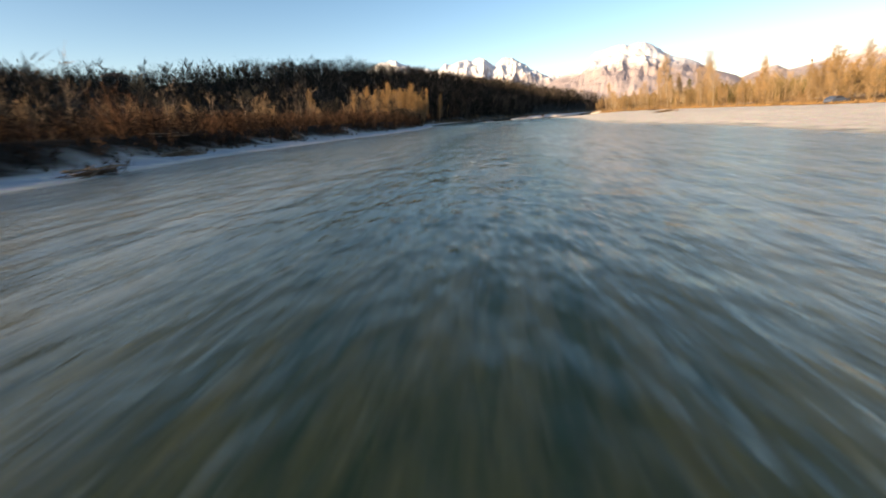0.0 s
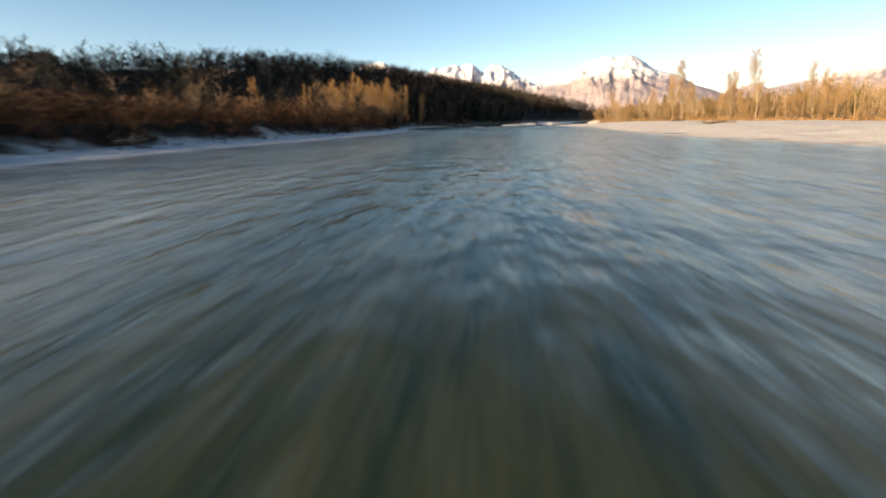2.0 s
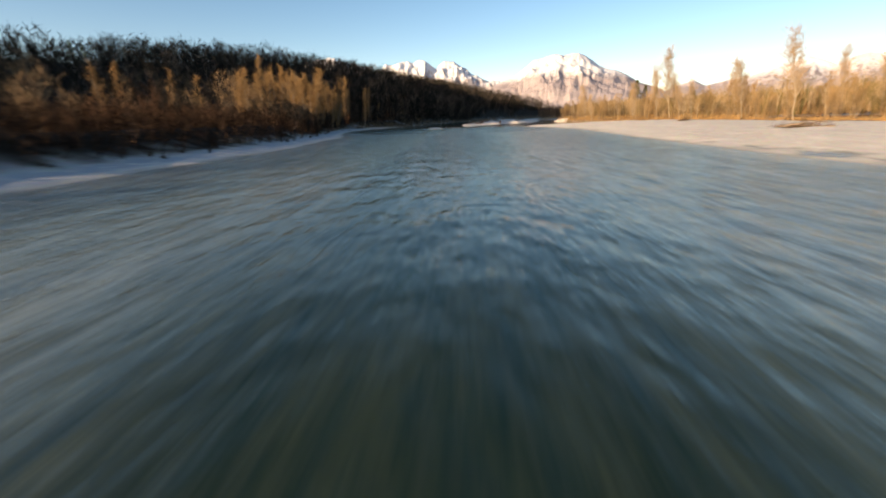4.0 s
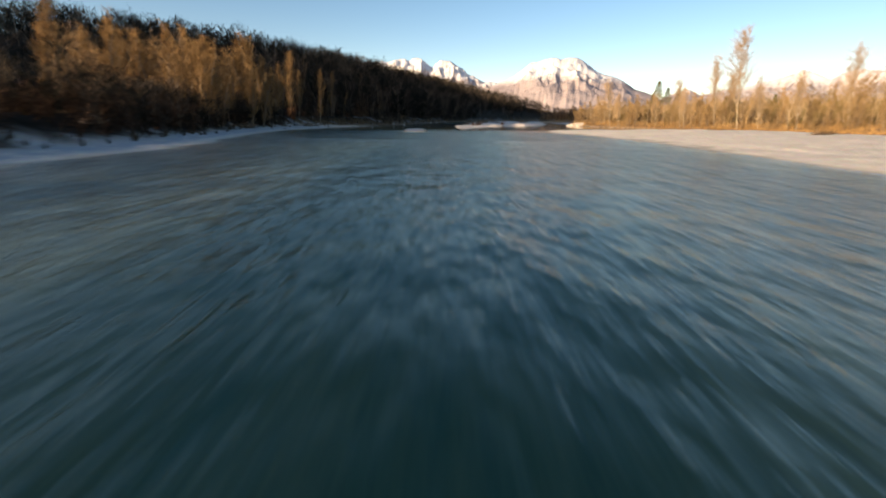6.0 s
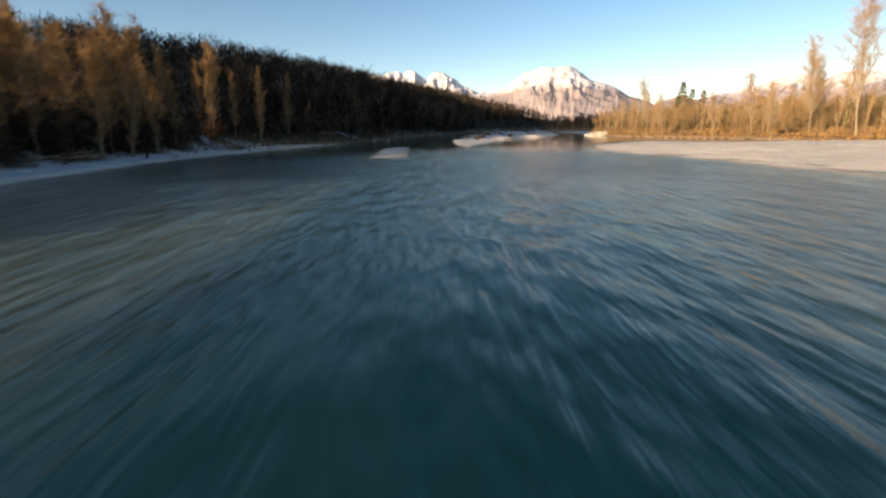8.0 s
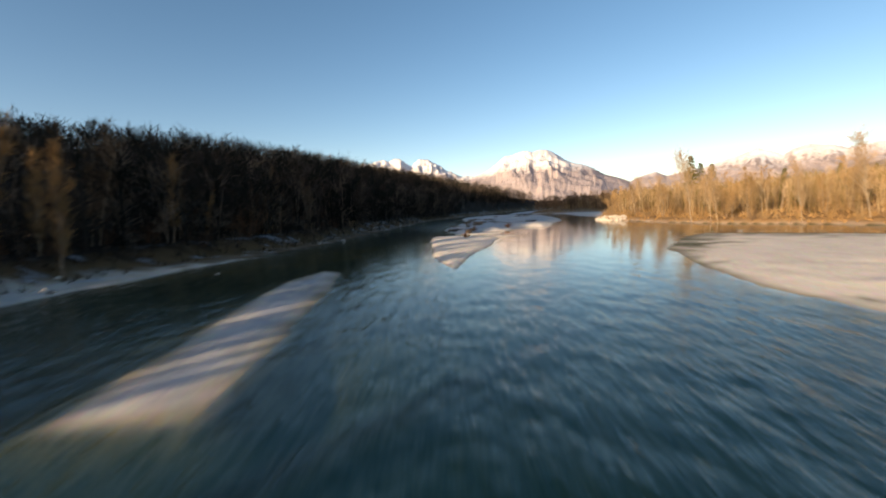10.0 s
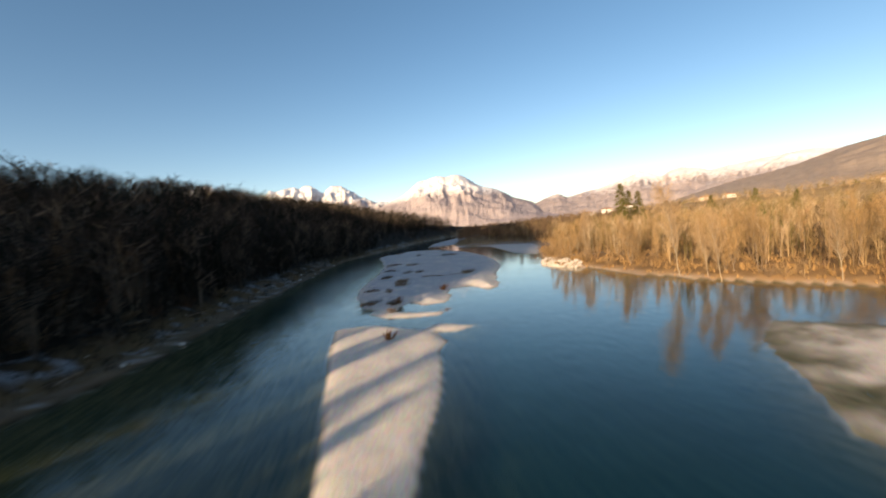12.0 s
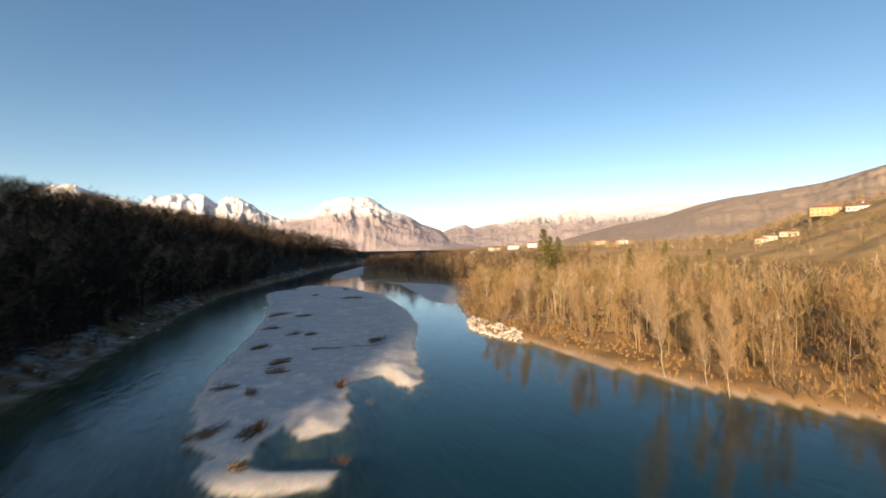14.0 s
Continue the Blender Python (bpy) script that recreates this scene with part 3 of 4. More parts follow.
def conifer(seed, tall, wide, label):
    rng = random.Random(seed)
    tv, tf, cv, cf = [], [], [], []
    tube(tv, tf, [Vector((0, 0, -0.3)), Vector((0.05, 0, tall * 0.5)), Vector((0, 0.03, tall))], [0.018 * tall, 0.011 * tall, 0.02], 6)
    for i in range(95):
        f = 0.08 + 0.92 * (i / 95) ** 0.9
        az, ln = i * 2.4 + rng.uniform(-.4, .4), wide * (1.03 - f) ** 0.8 * rng.uniform(0.65, 1.1)
        p = Vector((0, 0, tall * f))
        d = Vector((math.cos(az), math.sin(az), rng.uniform(-0.25, 0.05)))
        for w in range(26):
            o = p + d * ln * rng.uniform(0.1, 1)
            sprig(cv, cf, o, (d * 0.8 + rand_dir(rng) * 0.7 + Vector((0, 0, -0.25))).normalized(), 0.55 * rng.uniform(0.6, 1.4) * tall / 16, 0.2 * tall / 16, rng)
    thing = new("conifer")
    part("trunk", mesh_of("trunk", tv, tf, M_BARK, True), thing)
    part("crown", mesh_of("crown", cv, cf, M_NEEDLE), thing, "dark green needles")
    return tagged(thing, label, "conifer")


def shrub(seed, tall, wide, mat, label, n=420):
    rng = random.Random(seed)
    vs, fs = [], []
    for i in range(16):
        az, an = rng.uniform(0, 6.28), rng.uniform(0.1, 0.8)
        d = Vector((math.cos(az) * math.sin(an) * wide / tall, math.sin(az) * math.sin(an) * wide / tall, math.cos(an)))
        ln = tall * rng.uniform(0.6, 1.0)
        o = Vector((rng.uniform(-.3, .3), rng.uniform(-.3, .3), -0.1))
        tube(vs, fs, [o, o + d * ln * 0.5 + rand_dir(rng) * 0.1, o + d * ln], [0.03, 0.02, 0.006], 3)
        for w in range(n // 16):
            f = rng.uniform(0.1, 1)
            sprig(vs, fs, o + d * ln * f, (d + rand_dir(rng) * 0.9).normalized(), tall * 0.24 * rng.uniform(0.5, 1.3), 0.03, rng)
    return tagged(new("shrub", mesh_of("shrub", vs, fs, mat)), label, "shrub")


def place(proto, x, y, size=1.0, turn=0.0, fat=1.0, sink=0.1, lean=0.0):
    """lean: degrees by which a tree on the bank leans out towards +x."""
    ob = copy_thing(proto, pose(x, y, height(x, y) - sink, 0, lean, 0) @ pose(0, 0, 0, 0, 0, turn))
    ob.scale = (size * fat, size * fat, size)
    return ob


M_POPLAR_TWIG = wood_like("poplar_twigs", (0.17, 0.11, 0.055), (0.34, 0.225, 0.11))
# red-brown scrub twigs, taken darker to carry the left bank's shade
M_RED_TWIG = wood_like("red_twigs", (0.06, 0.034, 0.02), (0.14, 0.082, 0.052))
M_PALE_TWIG = wood_like("pale_twigs", (0.25, 0.175, 0.10), (0.42, 0.32, 0.21))
# darker copy of the poplar twigs, coloured as if in shade
M_SHADED_TWIG = wood_like("shaded_twigs", (0.045, 0.033, 0.023), (0.13, 0.092, 0.062))
SHADED_POPLARS = [bare_tree(15 + i, 11.5, 24, 3.4, 44, 1500, M_BARK, M_SHADED_TWIG, "leafless poplar in the shade of the hill", 0.1, 2, twig_w=0.06, twig_l=1.0) for i in range(2)]
POPLARS = [bare_tree(10 + i, 11.5, 20, 3.0, 44, 1500, M_BARK, M_POPLAR_TWIG, "slender leafless poplar on the frosty bank, lit by low sun", 0.1, 1 + i % 2, twig_w=0.045, twig_l=1.0) for i in range(3)]
WILLOWS = [bare_tree(20 + i, 8.5, 46, 4.2, 40, 1500, M_BARK, M_TWIG, "spreading leafless willow among riverside scrub", 0.15, 3, twig_w=0.045, twig_l=1.0) for i in range(3)]
TALL = [bare_tree(30 + i, 15, 31, 4.4, 72, 3600, M_PALE_BARK, M_PALE_TWIG, "tall thin leafless tree with a pale trunk", 0.26, 1, 0.5, twig_w=0.026, twig_l=1.15, taper=0.4) for i in range(3)]
GOLDEN = [bare_tree(40 + i, 10.5, 34, 3.9, 40, 1900, M_BARK, M_GOLD_TWIG, "leafless riverside tree glowing gold in evening sun", 0.12, 2, 0.6, twig_w=0.045, twig_l=1.0) for i in range(4)]
FIRS = [conifer(50 + i, 17, 5.8, "dark green conifer among bare trees") for i in range(2)]
SHRUBS = [shrub(60, 2.4, 2.2, M_TWIG, "leafless brown riverside shrub on the bank"), shrub(61, 2.0, 2.4, M_GOLD_TWIG, "dry golden shrub on the sunny bank"), shrub(62, 3.2, 2.6, M_TWIG, "tall tangled leafless shrub"),
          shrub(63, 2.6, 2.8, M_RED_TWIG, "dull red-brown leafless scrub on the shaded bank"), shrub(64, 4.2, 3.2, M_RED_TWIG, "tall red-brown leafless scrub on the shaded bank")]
PROTOTYPES = SHADED_POPLARS + POPLARS + WILLOWS + TALL + GOLDEN + FIRS + SHRUBS

rng = random.Random(5)


def left_x(y):
    return float(soft_interp(np.array([float(y)]), LEFT_SHORE)[0])


def right_x(y):
    return float(soft_interp(np.array([float(y)]), RIGHT_BANK)[0])


# poplars and willows that stand out on the left bank
for i, (x, y, top) in enumerate([(-74.3, 11.4, 14.8), (-65.5, -4, 13.3), (-55.6, 9, 12), (-47.5, -11.2, 11), (-47.4, 22.6, 15.1), (-42.7, 10, 15.5), (-37.4, 27.7, 11.8), (-38.2, 32.4, 12.3), (-39.2, 24.2, 12.5), (-50.9, 17.2, 12.5), (-45.6, 64, 13),
                                 (-47.4, 78.8, 14.6), (-37, 80, 15.7), (-54.9, 111.2, 20.1), (-51.1, 101.2, 17.6), (-44.9, 53.8, 14.6), (-49.9, 46.2, 15.2), (-57.4, 38.8, 15.2), (-56.1, 60, 16.4), (-64.9, 51.2, 16.4), (-44.9, 86.2, 14), (-41, 104, 15.5),
                                 (-38, 108, 10.5), (-36, 120, 13), (-45, 112, 15), (-36, 133, 14), (-33, 146, 15), (-40, 140, 16), (-31, 158, 14), (-35, 125, 12), (-46, 58, 18), (-52, 66, 19), (-43, 75, 17), (-58, 57, 19), (-49, 84, 18), (-53, 36, 15), (-46, 41, 14), (-56, 44, 15), (-52, 50, 15), (-60, 34, 15), (-50, 34, 14), (-63, 44, 17), (-47, 68, 15), (-54, 74, 17), (-60, 66, 18), (-41, 61, 12)]):
    place(POPLARS[i % 3] if y < 95 or 103 < y < 109 else SHADED_POPLARS[i % 2], x, y, (top - 2.4) / 11.5, rng.uniform(0, 360), rng.uniform(0.85, 1.1) * (1 + 0.3 * (28 < y < 75)), lean=4)
for i in range(18):
    place(POPLARS[i % 3], rng.uniform(-48, -38), rng.uniform(28, 60), rng.uniform(0.7, 1.1), rng.uniform(0, 360), rng.uniform(1.0, 1.3), lean=4)
for i, (x, y, top) in enumerate([(-106, 20, 16.8), (-149, 12, 15.6), (-96, 14, 14), (-88, 2, 11), (-75, -22, 9), (-66, -34, 8), (-58, -46, 8), (-80, -60, 10), (-57, -70, 8), (-70, -90, 9), (-50, -84, 7), (-90, -30, 10), (-120, -10, 12),
                                 (-72, 12, 10), (-56, -20, 8), (-48, -34, 7.5), (-100, -50, 10), (-62, 20, 10), (-57, -105, 9), (-47, -58, 7), (-120, 40, 14), (-80, 40, 13), (-68, 60, 13), (-47, 38, 14), (-54, 30, 13), (-50, 52, 15), (-60, 46, 16), (-44, 48, 13), (-66, 38, 16), (-72, 56, 17), (-78, 70, 18)]):
    place(WILLOWS[i % 3], x, y, (top - 2.5) / 8.5, rng.uniform(0, 360), rng.uniform(0.9, 1.2))
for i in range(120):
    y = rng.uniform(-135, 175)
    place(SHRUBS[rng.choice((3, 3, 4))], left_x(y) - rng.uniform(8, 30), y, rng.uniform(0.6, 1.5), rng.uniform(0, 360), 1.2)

# right bank
for i, (x, y, top) in enumerate([(67, 12.9, 18), (80, 8.5, 12.8), (64.5, 92, 13.2), (74, 94.4, 19.3), (73.9, 83.2, 23.8), (58.2, 136, 17), (59.4, 131, 11), (59, 128, 13), (73, 40, 15), (66, 52, 12), (90, 30, 16), (84, 62, 17), (72, 72, 13), (95, -10, 15),
                                 (76, -30, 13), (88, 110, 17), (66.5, 116, 12), (71, 108, 15), (63, 157, 12), (61, 171, 11), (68, 180, 13), (75, -60, 12)]):
    place(TALL[i % 3], x, y, (top - 2.0) / 15, rng.uniform(0, 360), rng.uniform(0.95, 1.2), lean=-8)
for i in range(140):
    y = rng.uniform(-120, 232)
    d = 3.2 + 55 * rng.random() ** 1.6
    if y < 95:
        d += 4
    place(GOLDEN[i % 4], right_x(y) + d, y, rng.uniform(0.55, 1.0), rng.uniform(0, 360), rng.uniform(0.8, 1.15), lean=-4)
for x, y, top in [(120, 242, 26), (129, 249, 23), (113, 231, 19), (139, 256, 23), (152, 226, 17), (171, 205, 16), (186, 236, 19), (-230, 178, 52), (-229.5, 186, 51.5), (-229, 193, 53), (-227, 206, 52)]:
    place(FIRS[int(x) % 2], x, y, (top - height(x, y)) / 17, x * 7)
for i in range(170):
    y = rng.uniform(-130, 225)
    place(SHRUBS[rng.choice((0, 1, 1))], right_x(y) + 1.3 + 18 * rng.random() ** 1.6 + 3 * (y < 95), y, rng.uniform(0.45, 1.3), rng.uniform(0, 360), 1.2)


def woods(name, mat, spots, label, seed, twigs=80, tri=(0.16, 2.4), lift=0.35, stems=2, slim=1.0, base=0.4):
    """Many leafless trees too far off to count, in one mesh: forked stems, steep limbs and sprays of twigs."""
    r = np.random.RandomState(seed)
    temps = []
    for k in range(8):
        q = random.Random(seed * 10 + k)
        vs, fs = [], []
        tips = []
        for n in range(1 + k % stems):
            lean = Vector((q.uniform(-1, 1), q.uniform(-1, 1), 0)) * (0.5 + 1.1 * (n > 0)) * slim
            mid, top = lean * 0.4 + Vector((0, 0, 4.6)), lean + Vector((q.uniform(-.4, .4), q.uniform(-.4, .4), q.uniform(8.4, 10)))
            tube(vs, fs, [Vector((0, 0, -0.5)), mid, top], [0.11, 0.075, 0.02], 3)
            for i in range(7):
                f = q.uniform(0.12, 0.9)
                o = mid.lerp(top, f) if q.random() < 0.3 + base else Vector((0, 0, 0)).lerp(mid, base + (1 - base) * f)
                az = q.uniform(0, 6.2832)
                d = Vector((math.cos(az) * 0.6 * slim, math.sin(az) * 0.6 * slim, 1)).normalized()
                ln = q.uniform(1.8, 3.4)
                sprig(vs, fs, o, d, ln, 0.10, q)
                tips.append((o, d, ln))
        for i in range(twigs):
            o, d, ln = tips[i % len(tips)]
            p = o + d * ln * q.uniform(0.15, 1.0) + rand_dir(q) * 0.35
            sprig(vs, fs, p, (d + rand_dir(q) * 0.85 + Vector((0, 0, lift))).normalized(), tri[1] * q.uniform(0.4, 1.0), tri[0], q)
        quads = [f for f in fs if len(f) == 4]
        tris = [f for f in fs if len(f) == 3] + [(a, b, c) for a, b, c, d in quads] + [(a, c, d) for a, b, c, d in quads]
        temps.append((np.array(vs), np.array(tris)))
    co, tri_all, tones, off = [], [], [], 0
    for i, (x, y, z, s) in enumerate(spots):
        v, f = temps[i % 8]
        a = r.uniform(0, 6.28)
        c, sn = math.cos(a) * s, math.sin(a) * s
        w = r.uniform(0.85, 1.25)
        co.append(np.column_stack([(v[:, 0] * c - v[:, 1] * sn) * w + x, (v[:, 0] * sn + v[:, 1] * c) * w + y, v[:, 2] * s + z]))
        tones.append(np.full(len(v), r.uniform(0, 1)))
        tri_all.append(f + off)
        off += len(v)
    co, tri_all = np.concatenate(co), np.concatenate(tri_all)
    me = bpy.data.meshes.new(name)
    me.vertices.add(len(co))
    me.vertices.foreach_set("co", co.ravel())
    me.loops.add(tri_all.size)
    me.loops.foreach_set("vertex_index", tri_all.ravel().astype(np.int32))
    me.polygons.add(len(tri_all))
    me.polygons.foreach_set("loop_start", (np.arange(len(tri_all)) * 3).astype(np.int32))
    me.update(calc_edges=True)
    me.attributes.new("tone", 'FLOAT', 'POINT').data.foreach_set("value", np.concatenate(tones).astype(np.float32))
    me.materials.append(mat)
    return tagged(new(name, me), label, "woods", kind="stuff")


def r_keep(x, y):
    """Thins clumps by about half; used upstream, where the camera only skims past."""
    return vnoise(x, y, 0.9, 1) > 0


def scatter(seed, n, area, test, size):
    r = np.random.RandomState(seed)
    x, y = r.uniform(area[0], area[1], n), r.uniform(area[2], area[3], n)
    dl, dr = soft_interp(y, LEFT_SHORE) - x, x - soft_interp(y, RIGHT_BANK)
    ok = test(x, y, dl, dr)
    x, y = x[ok], y[ok]
    z = land(x, y)[0]
    s = r.uniform(size[0], size[1], len(x))
    return np.column_stack([x, y, z, s])


M_SPIT = crown_tones("bend_woods", [(0.0, (0.06, 0.042, 0.028)), (1.0, (0.18, 0.125, 0.08))], 0.3)
hill = scatter(1, 11500, (-270, 200, -150, 820), lambda x, y, dl, dr: (dl > 26 + 26 * (y < 110) * (y > -110)) & (dl < 235), (0.65, 1.5))
hill[:, 3] *= np.interp(hill[:, 1], (20, 110, 200), (0.5, 1.0, 1.15))
ridge = scatter(13, 3000, (-300, -110, -130, 130), lambda x, y, dl, dr: (dl > 125) & (dl < 245), (0.35, 0.7))
behind = scatter(15, 600, (-460, -270, -140, 160), lambda x, y, dl, dr: dl > 245, (0.7, 1.2))
hill = np.concatenate([hill, ridge, behind])
woods("hill_woods", M_SHADED_WOODS, hill, "dense leafless brown woodland on a shaded hillside", 1, 52, (0.18, 2.9), 0.3, 2, 1.6, 0.12)
low = scatter(2, 2600, (-140, 160, -200, 640), lambda x, y, dl, dr: (dl > 13) & (dl < 60), (0.45, 0.95))
low[:, 3] *= 1 + 0.65 * smooth(100, 135, low[:, 1])
screen = scatter(11, 1500, (-60, -20, 0, 64), lambda x, y, dl, dr: (dl > 6) & (dl < 15), (0.3, 0.5))
front = scatter(12, 2600, (-70, 60, 88, 380), lambda x, y, dl, dr: (dl > 8) & (dl < 34), (0.5, 1.75))
low = np.concatenate([low, screen, front])
woods("bank_thicket", M_SHADED_WOODS, low, "dark leafless thicket along the shaded bank", 2, 76, (0.14, 2.4), 0.2, 3, 1.7, 0.05)
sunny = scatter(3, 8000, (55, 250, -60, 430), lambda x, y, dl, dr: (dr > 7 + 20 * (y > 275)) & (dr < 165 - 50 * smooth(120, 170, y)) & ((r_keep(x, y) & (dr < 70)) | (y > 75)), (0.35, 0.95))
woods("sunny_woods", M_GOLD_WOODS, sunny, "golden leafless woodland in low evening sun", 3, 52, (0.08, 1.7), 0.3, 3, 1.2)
brush = scatter(6, 6000, (50, 190, -150, 330), lambda x, y, dl, dr: (dr > 0.8 + 3 * (y < 95)) & (dr < 110) & ((dr < 34) | (y > 80)), (0.12, 0.34))
woods("undergrowth", M_UNDERGROWTH, brush, "golden dry undergrowth and brambles below bare trees", 6, 28, (0.16, 3.1), 0.35, 2, 2.4, 0.05)
edge = scatter(7, 5000, (-75, 20, 40, 330), lambda x, y, dl, dr: (dl > 5.5 - 3 * (y > 90)) & (dl < 24), (0.1, 0.42))
woods("bank_brush", M_SHADED_WOODS, edge, "dark tangled brush along the shaded bank", 7, 40, (0.25, 2.4), -0.1, 2, 3.0)
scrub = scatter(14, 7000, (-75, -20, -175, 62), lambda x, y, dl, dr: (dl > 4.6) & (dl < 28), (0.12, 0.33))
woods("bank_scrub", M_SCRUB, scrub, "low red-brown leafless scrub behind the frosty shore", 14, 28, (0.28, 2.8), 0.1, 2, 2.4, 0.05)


def tufts(name, mat, spots, label, seed, blades=14):
    """Clumps of long dry grass, too many to count."""
    r = np.random.RandomState(seed)
    n = len(spots)
    base = np.repeat(spots[:, :3], blades, 0)
    size = np.repeat(spots[:, 3], blades)[:, None]
    az = r.uniform(0, 6.2832, n * blades)
    out = np.column_stack([np.cos(az), np.sin(az), np.zeros(n * blades)])
    side = np.column_stack([-np.sin(az), np.cos(az), np.zeros(n * blades)])
    foot = base + out * size * r.uniform(0, 0.35, (n * blades, 1))
    tip = foot + out * size * r.uniform(0.1, 0.7, (n * blades, 1)) + np.array([0, 0, 1.0]) * size * r.uniform(0.5, 1.1, (n * blades, 1))
    co = np.stack([foot - side * 0.035, foot + side * 0.035, tip], 1).reshape(-1, 3)
    me = bpy.data.meshes.new(name)
    me.from_pydata(co.tolist(), [], np.arange(len(co)).reshape(-1, 3).tolist())
    me.materials.append(mat)
    return tagged(new(name, me), label, "grass", kind="stuff")


tufts("bank_grass", M_DRY_GRASS, scatter(8, 9000, (50, 85, -150, 330), lambda x, y, dl, dr: (dr > 0.25) & (dr < 9), (0.35, 0.9)), "long dry golden grass along the sunny bank", 8)
tufts("woodland_grass", M_DRY_GRASS, scatter(10, 16000, (55, 170, 40, 300), lambda x, y, dl, dr: (dr > 6) & (dr < 100), (0.5, 1.2)), "tall dry grass under the sunny bare trees", 10, 8)
tufts("shaded_grass", M_GRASS_IN_SHADE, scatter(9, 5000, (-55, 10, -150, 330), lambda x, y, dl, dr: (dl > 3.5) & (dl < 12), (0.3, 0.8)), "dry grass along the shaded bank, coloured dark as in shade", 9)
spit = scatter(4, 5200, (50, 420, 270, 800), lambda x, y, dl, dr: (dr > 2) & (dr < 130) & (y > 278) & (y < 330 + 3 * dr + 260 * (dr < 45)), (0.5, 1.15))
woods("river_spit_woods", M_SPIT, spit, "brown leafless woodland at the river bend", 4, 48, (0.25, 2.2), 0.4)
fields = scatter(5, 8500, (150, 800, -50, 800), lambda x, y, dl, dr: (dr > 178) & (vnoise(x, y, 0.014, 2) > 0.1 * (dr < 240) - 0.5 * smooth(-20, 50, 0.53 * (x - 8) - 0.85 * (y - 96))), (0.22, 0.85))
woods("field_hedges", M_GOLD_WOODS, fields, "hedges and bare trees among brown fields", 5, 18, (0.36, 2.8), 0.2, 2, 1.8, 0.1)

for ob in PROTOTYPES:
    for o in (*ob.children_recursive, ob):
        bpy.data.objects.remove(o)

# ---- boulders, driftwood, houses ----
M_HOUSE_YELLOW = plain("yellow_render", (0.42, 0.30, 0.13), (0.54, 0.40, 0.20), 0.8)
M_RUST = wood_like("rusty_twigs", (0.16, 0.075, 0.03), (0.34, 0.17, 0.07))
M_CAR = plain("car_paint", (0.06, 0.08, 0.12), (0.09, 0.11, 0.16), 2.0, 0.25)
M_TYRE = plain("tyre_rubber", (0.02, 0.02, 0.02), (0.04, 0.04, 0.04), 8.0)


def boulder_mesh(seed):
    r = random.Random(seed)
    bm = bmesh.new()
    bmesh.ops.create_icosphere(bm, subdivisions=2, radius=0.5)
    for k in range(7):
        d = rand_dir(r)
        cut = r.uniform(0.26, 0.4)
        for v in bm.verts:
            over = v.co.dot(d) - cut
            if over > 0:
                v.co -= d * over * 0.92
    for v in bm.verts:
        v.co += v.co.normalized() * 0.035 * noise.noise(v.co * 5 + Vector((seed, 0, 0)))
    me = bpy.data.meshes.new("boulder")
    bm.to_mesh(me)
    bm.free()
    me.materials.append(M_BOULDER)
    return me


BOULDERS = [boulder_mesh(i) for i in range(6)]


# darker grey-brown copies of the blocks, for the left bank
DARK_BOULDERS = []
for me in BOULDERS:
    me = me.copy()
    me.materials[0] = M_DARK_STONE
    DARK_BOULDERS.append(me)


def boulder(x, y, size, lift=0.0, dark=False):
    ob = new("boulder", rng.choice(DARK_BOULDERS if dark else BOULDERS))
    ob.matrix_world = pose(x, y, height(x, y) + 0.22 * size + lift, rng.uniform(-25, 25), rng.uniform(-25, 25), rng.uniform(0, 360)) @ Matrix.Diagonal((size * rng.uniform(0.9, 1.5), size * rng.uniform(0.8, 1.2), size * rng.uniform(0.7, 1.0), 1))
    return tagged(ob, "dark grey-brown stone on the left river bank" if dark else "pale angular limestone block tipped on the river bank", "boulder", "bank protection boulders")


for i in range(190):
    f = rng.random()
    y = 165 + 26 * f
    d = rng.uniform(-0.8, 5.0) * (0.35 + 0.65 * math.sin(math.pi * min(1, f * 1.15)))
    boulder(right_x(y) + d, y, rng.uniform(0.45, 1.15))
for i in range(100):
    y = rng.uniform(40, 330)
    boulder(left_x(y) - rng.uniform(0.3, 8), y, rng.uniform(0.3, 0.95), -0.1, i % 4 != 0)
for x, y in ((-22, 58), (-24, 84)):
    boulder(x, y, 0.5, 0.0)


def log_mesh(r, length, thick):
    vs, fs = [], []
    path = [Vector((length * (k / 6 - 0.5), 0.05 * length * r.uniform(-1, 1), 0.02 * length * r.uniform(-1, 1))) for k in range(7)]
    tube(vs, fs, path, [thick * (1 - 0.09 * k) * r.uniform(0.85, 1.1) for k in range(7)], 7)
    n = len(vs)
    fs += [tuple(range(6, -1, -1)), tuple(range(n - 7, n))]
    for k in range(r.randint(2, 5)):
        p = path[r.randint(2, 6)]
        d = (Vector((0.6, r.choice((-1, 1)) * r.uniform(0.5, 1), r.uniform(0, 0.9)))).normalized()
        tube(vs, fs, [p, p + d * length * 0.1, p + d * length * 0.2 + rand_dir(r) * 0.1], [thick * 0.35, thick * 0.22, 0.01], 4)
    return mesh_of("log", vs, fs, M_GREY_WOOD, True)


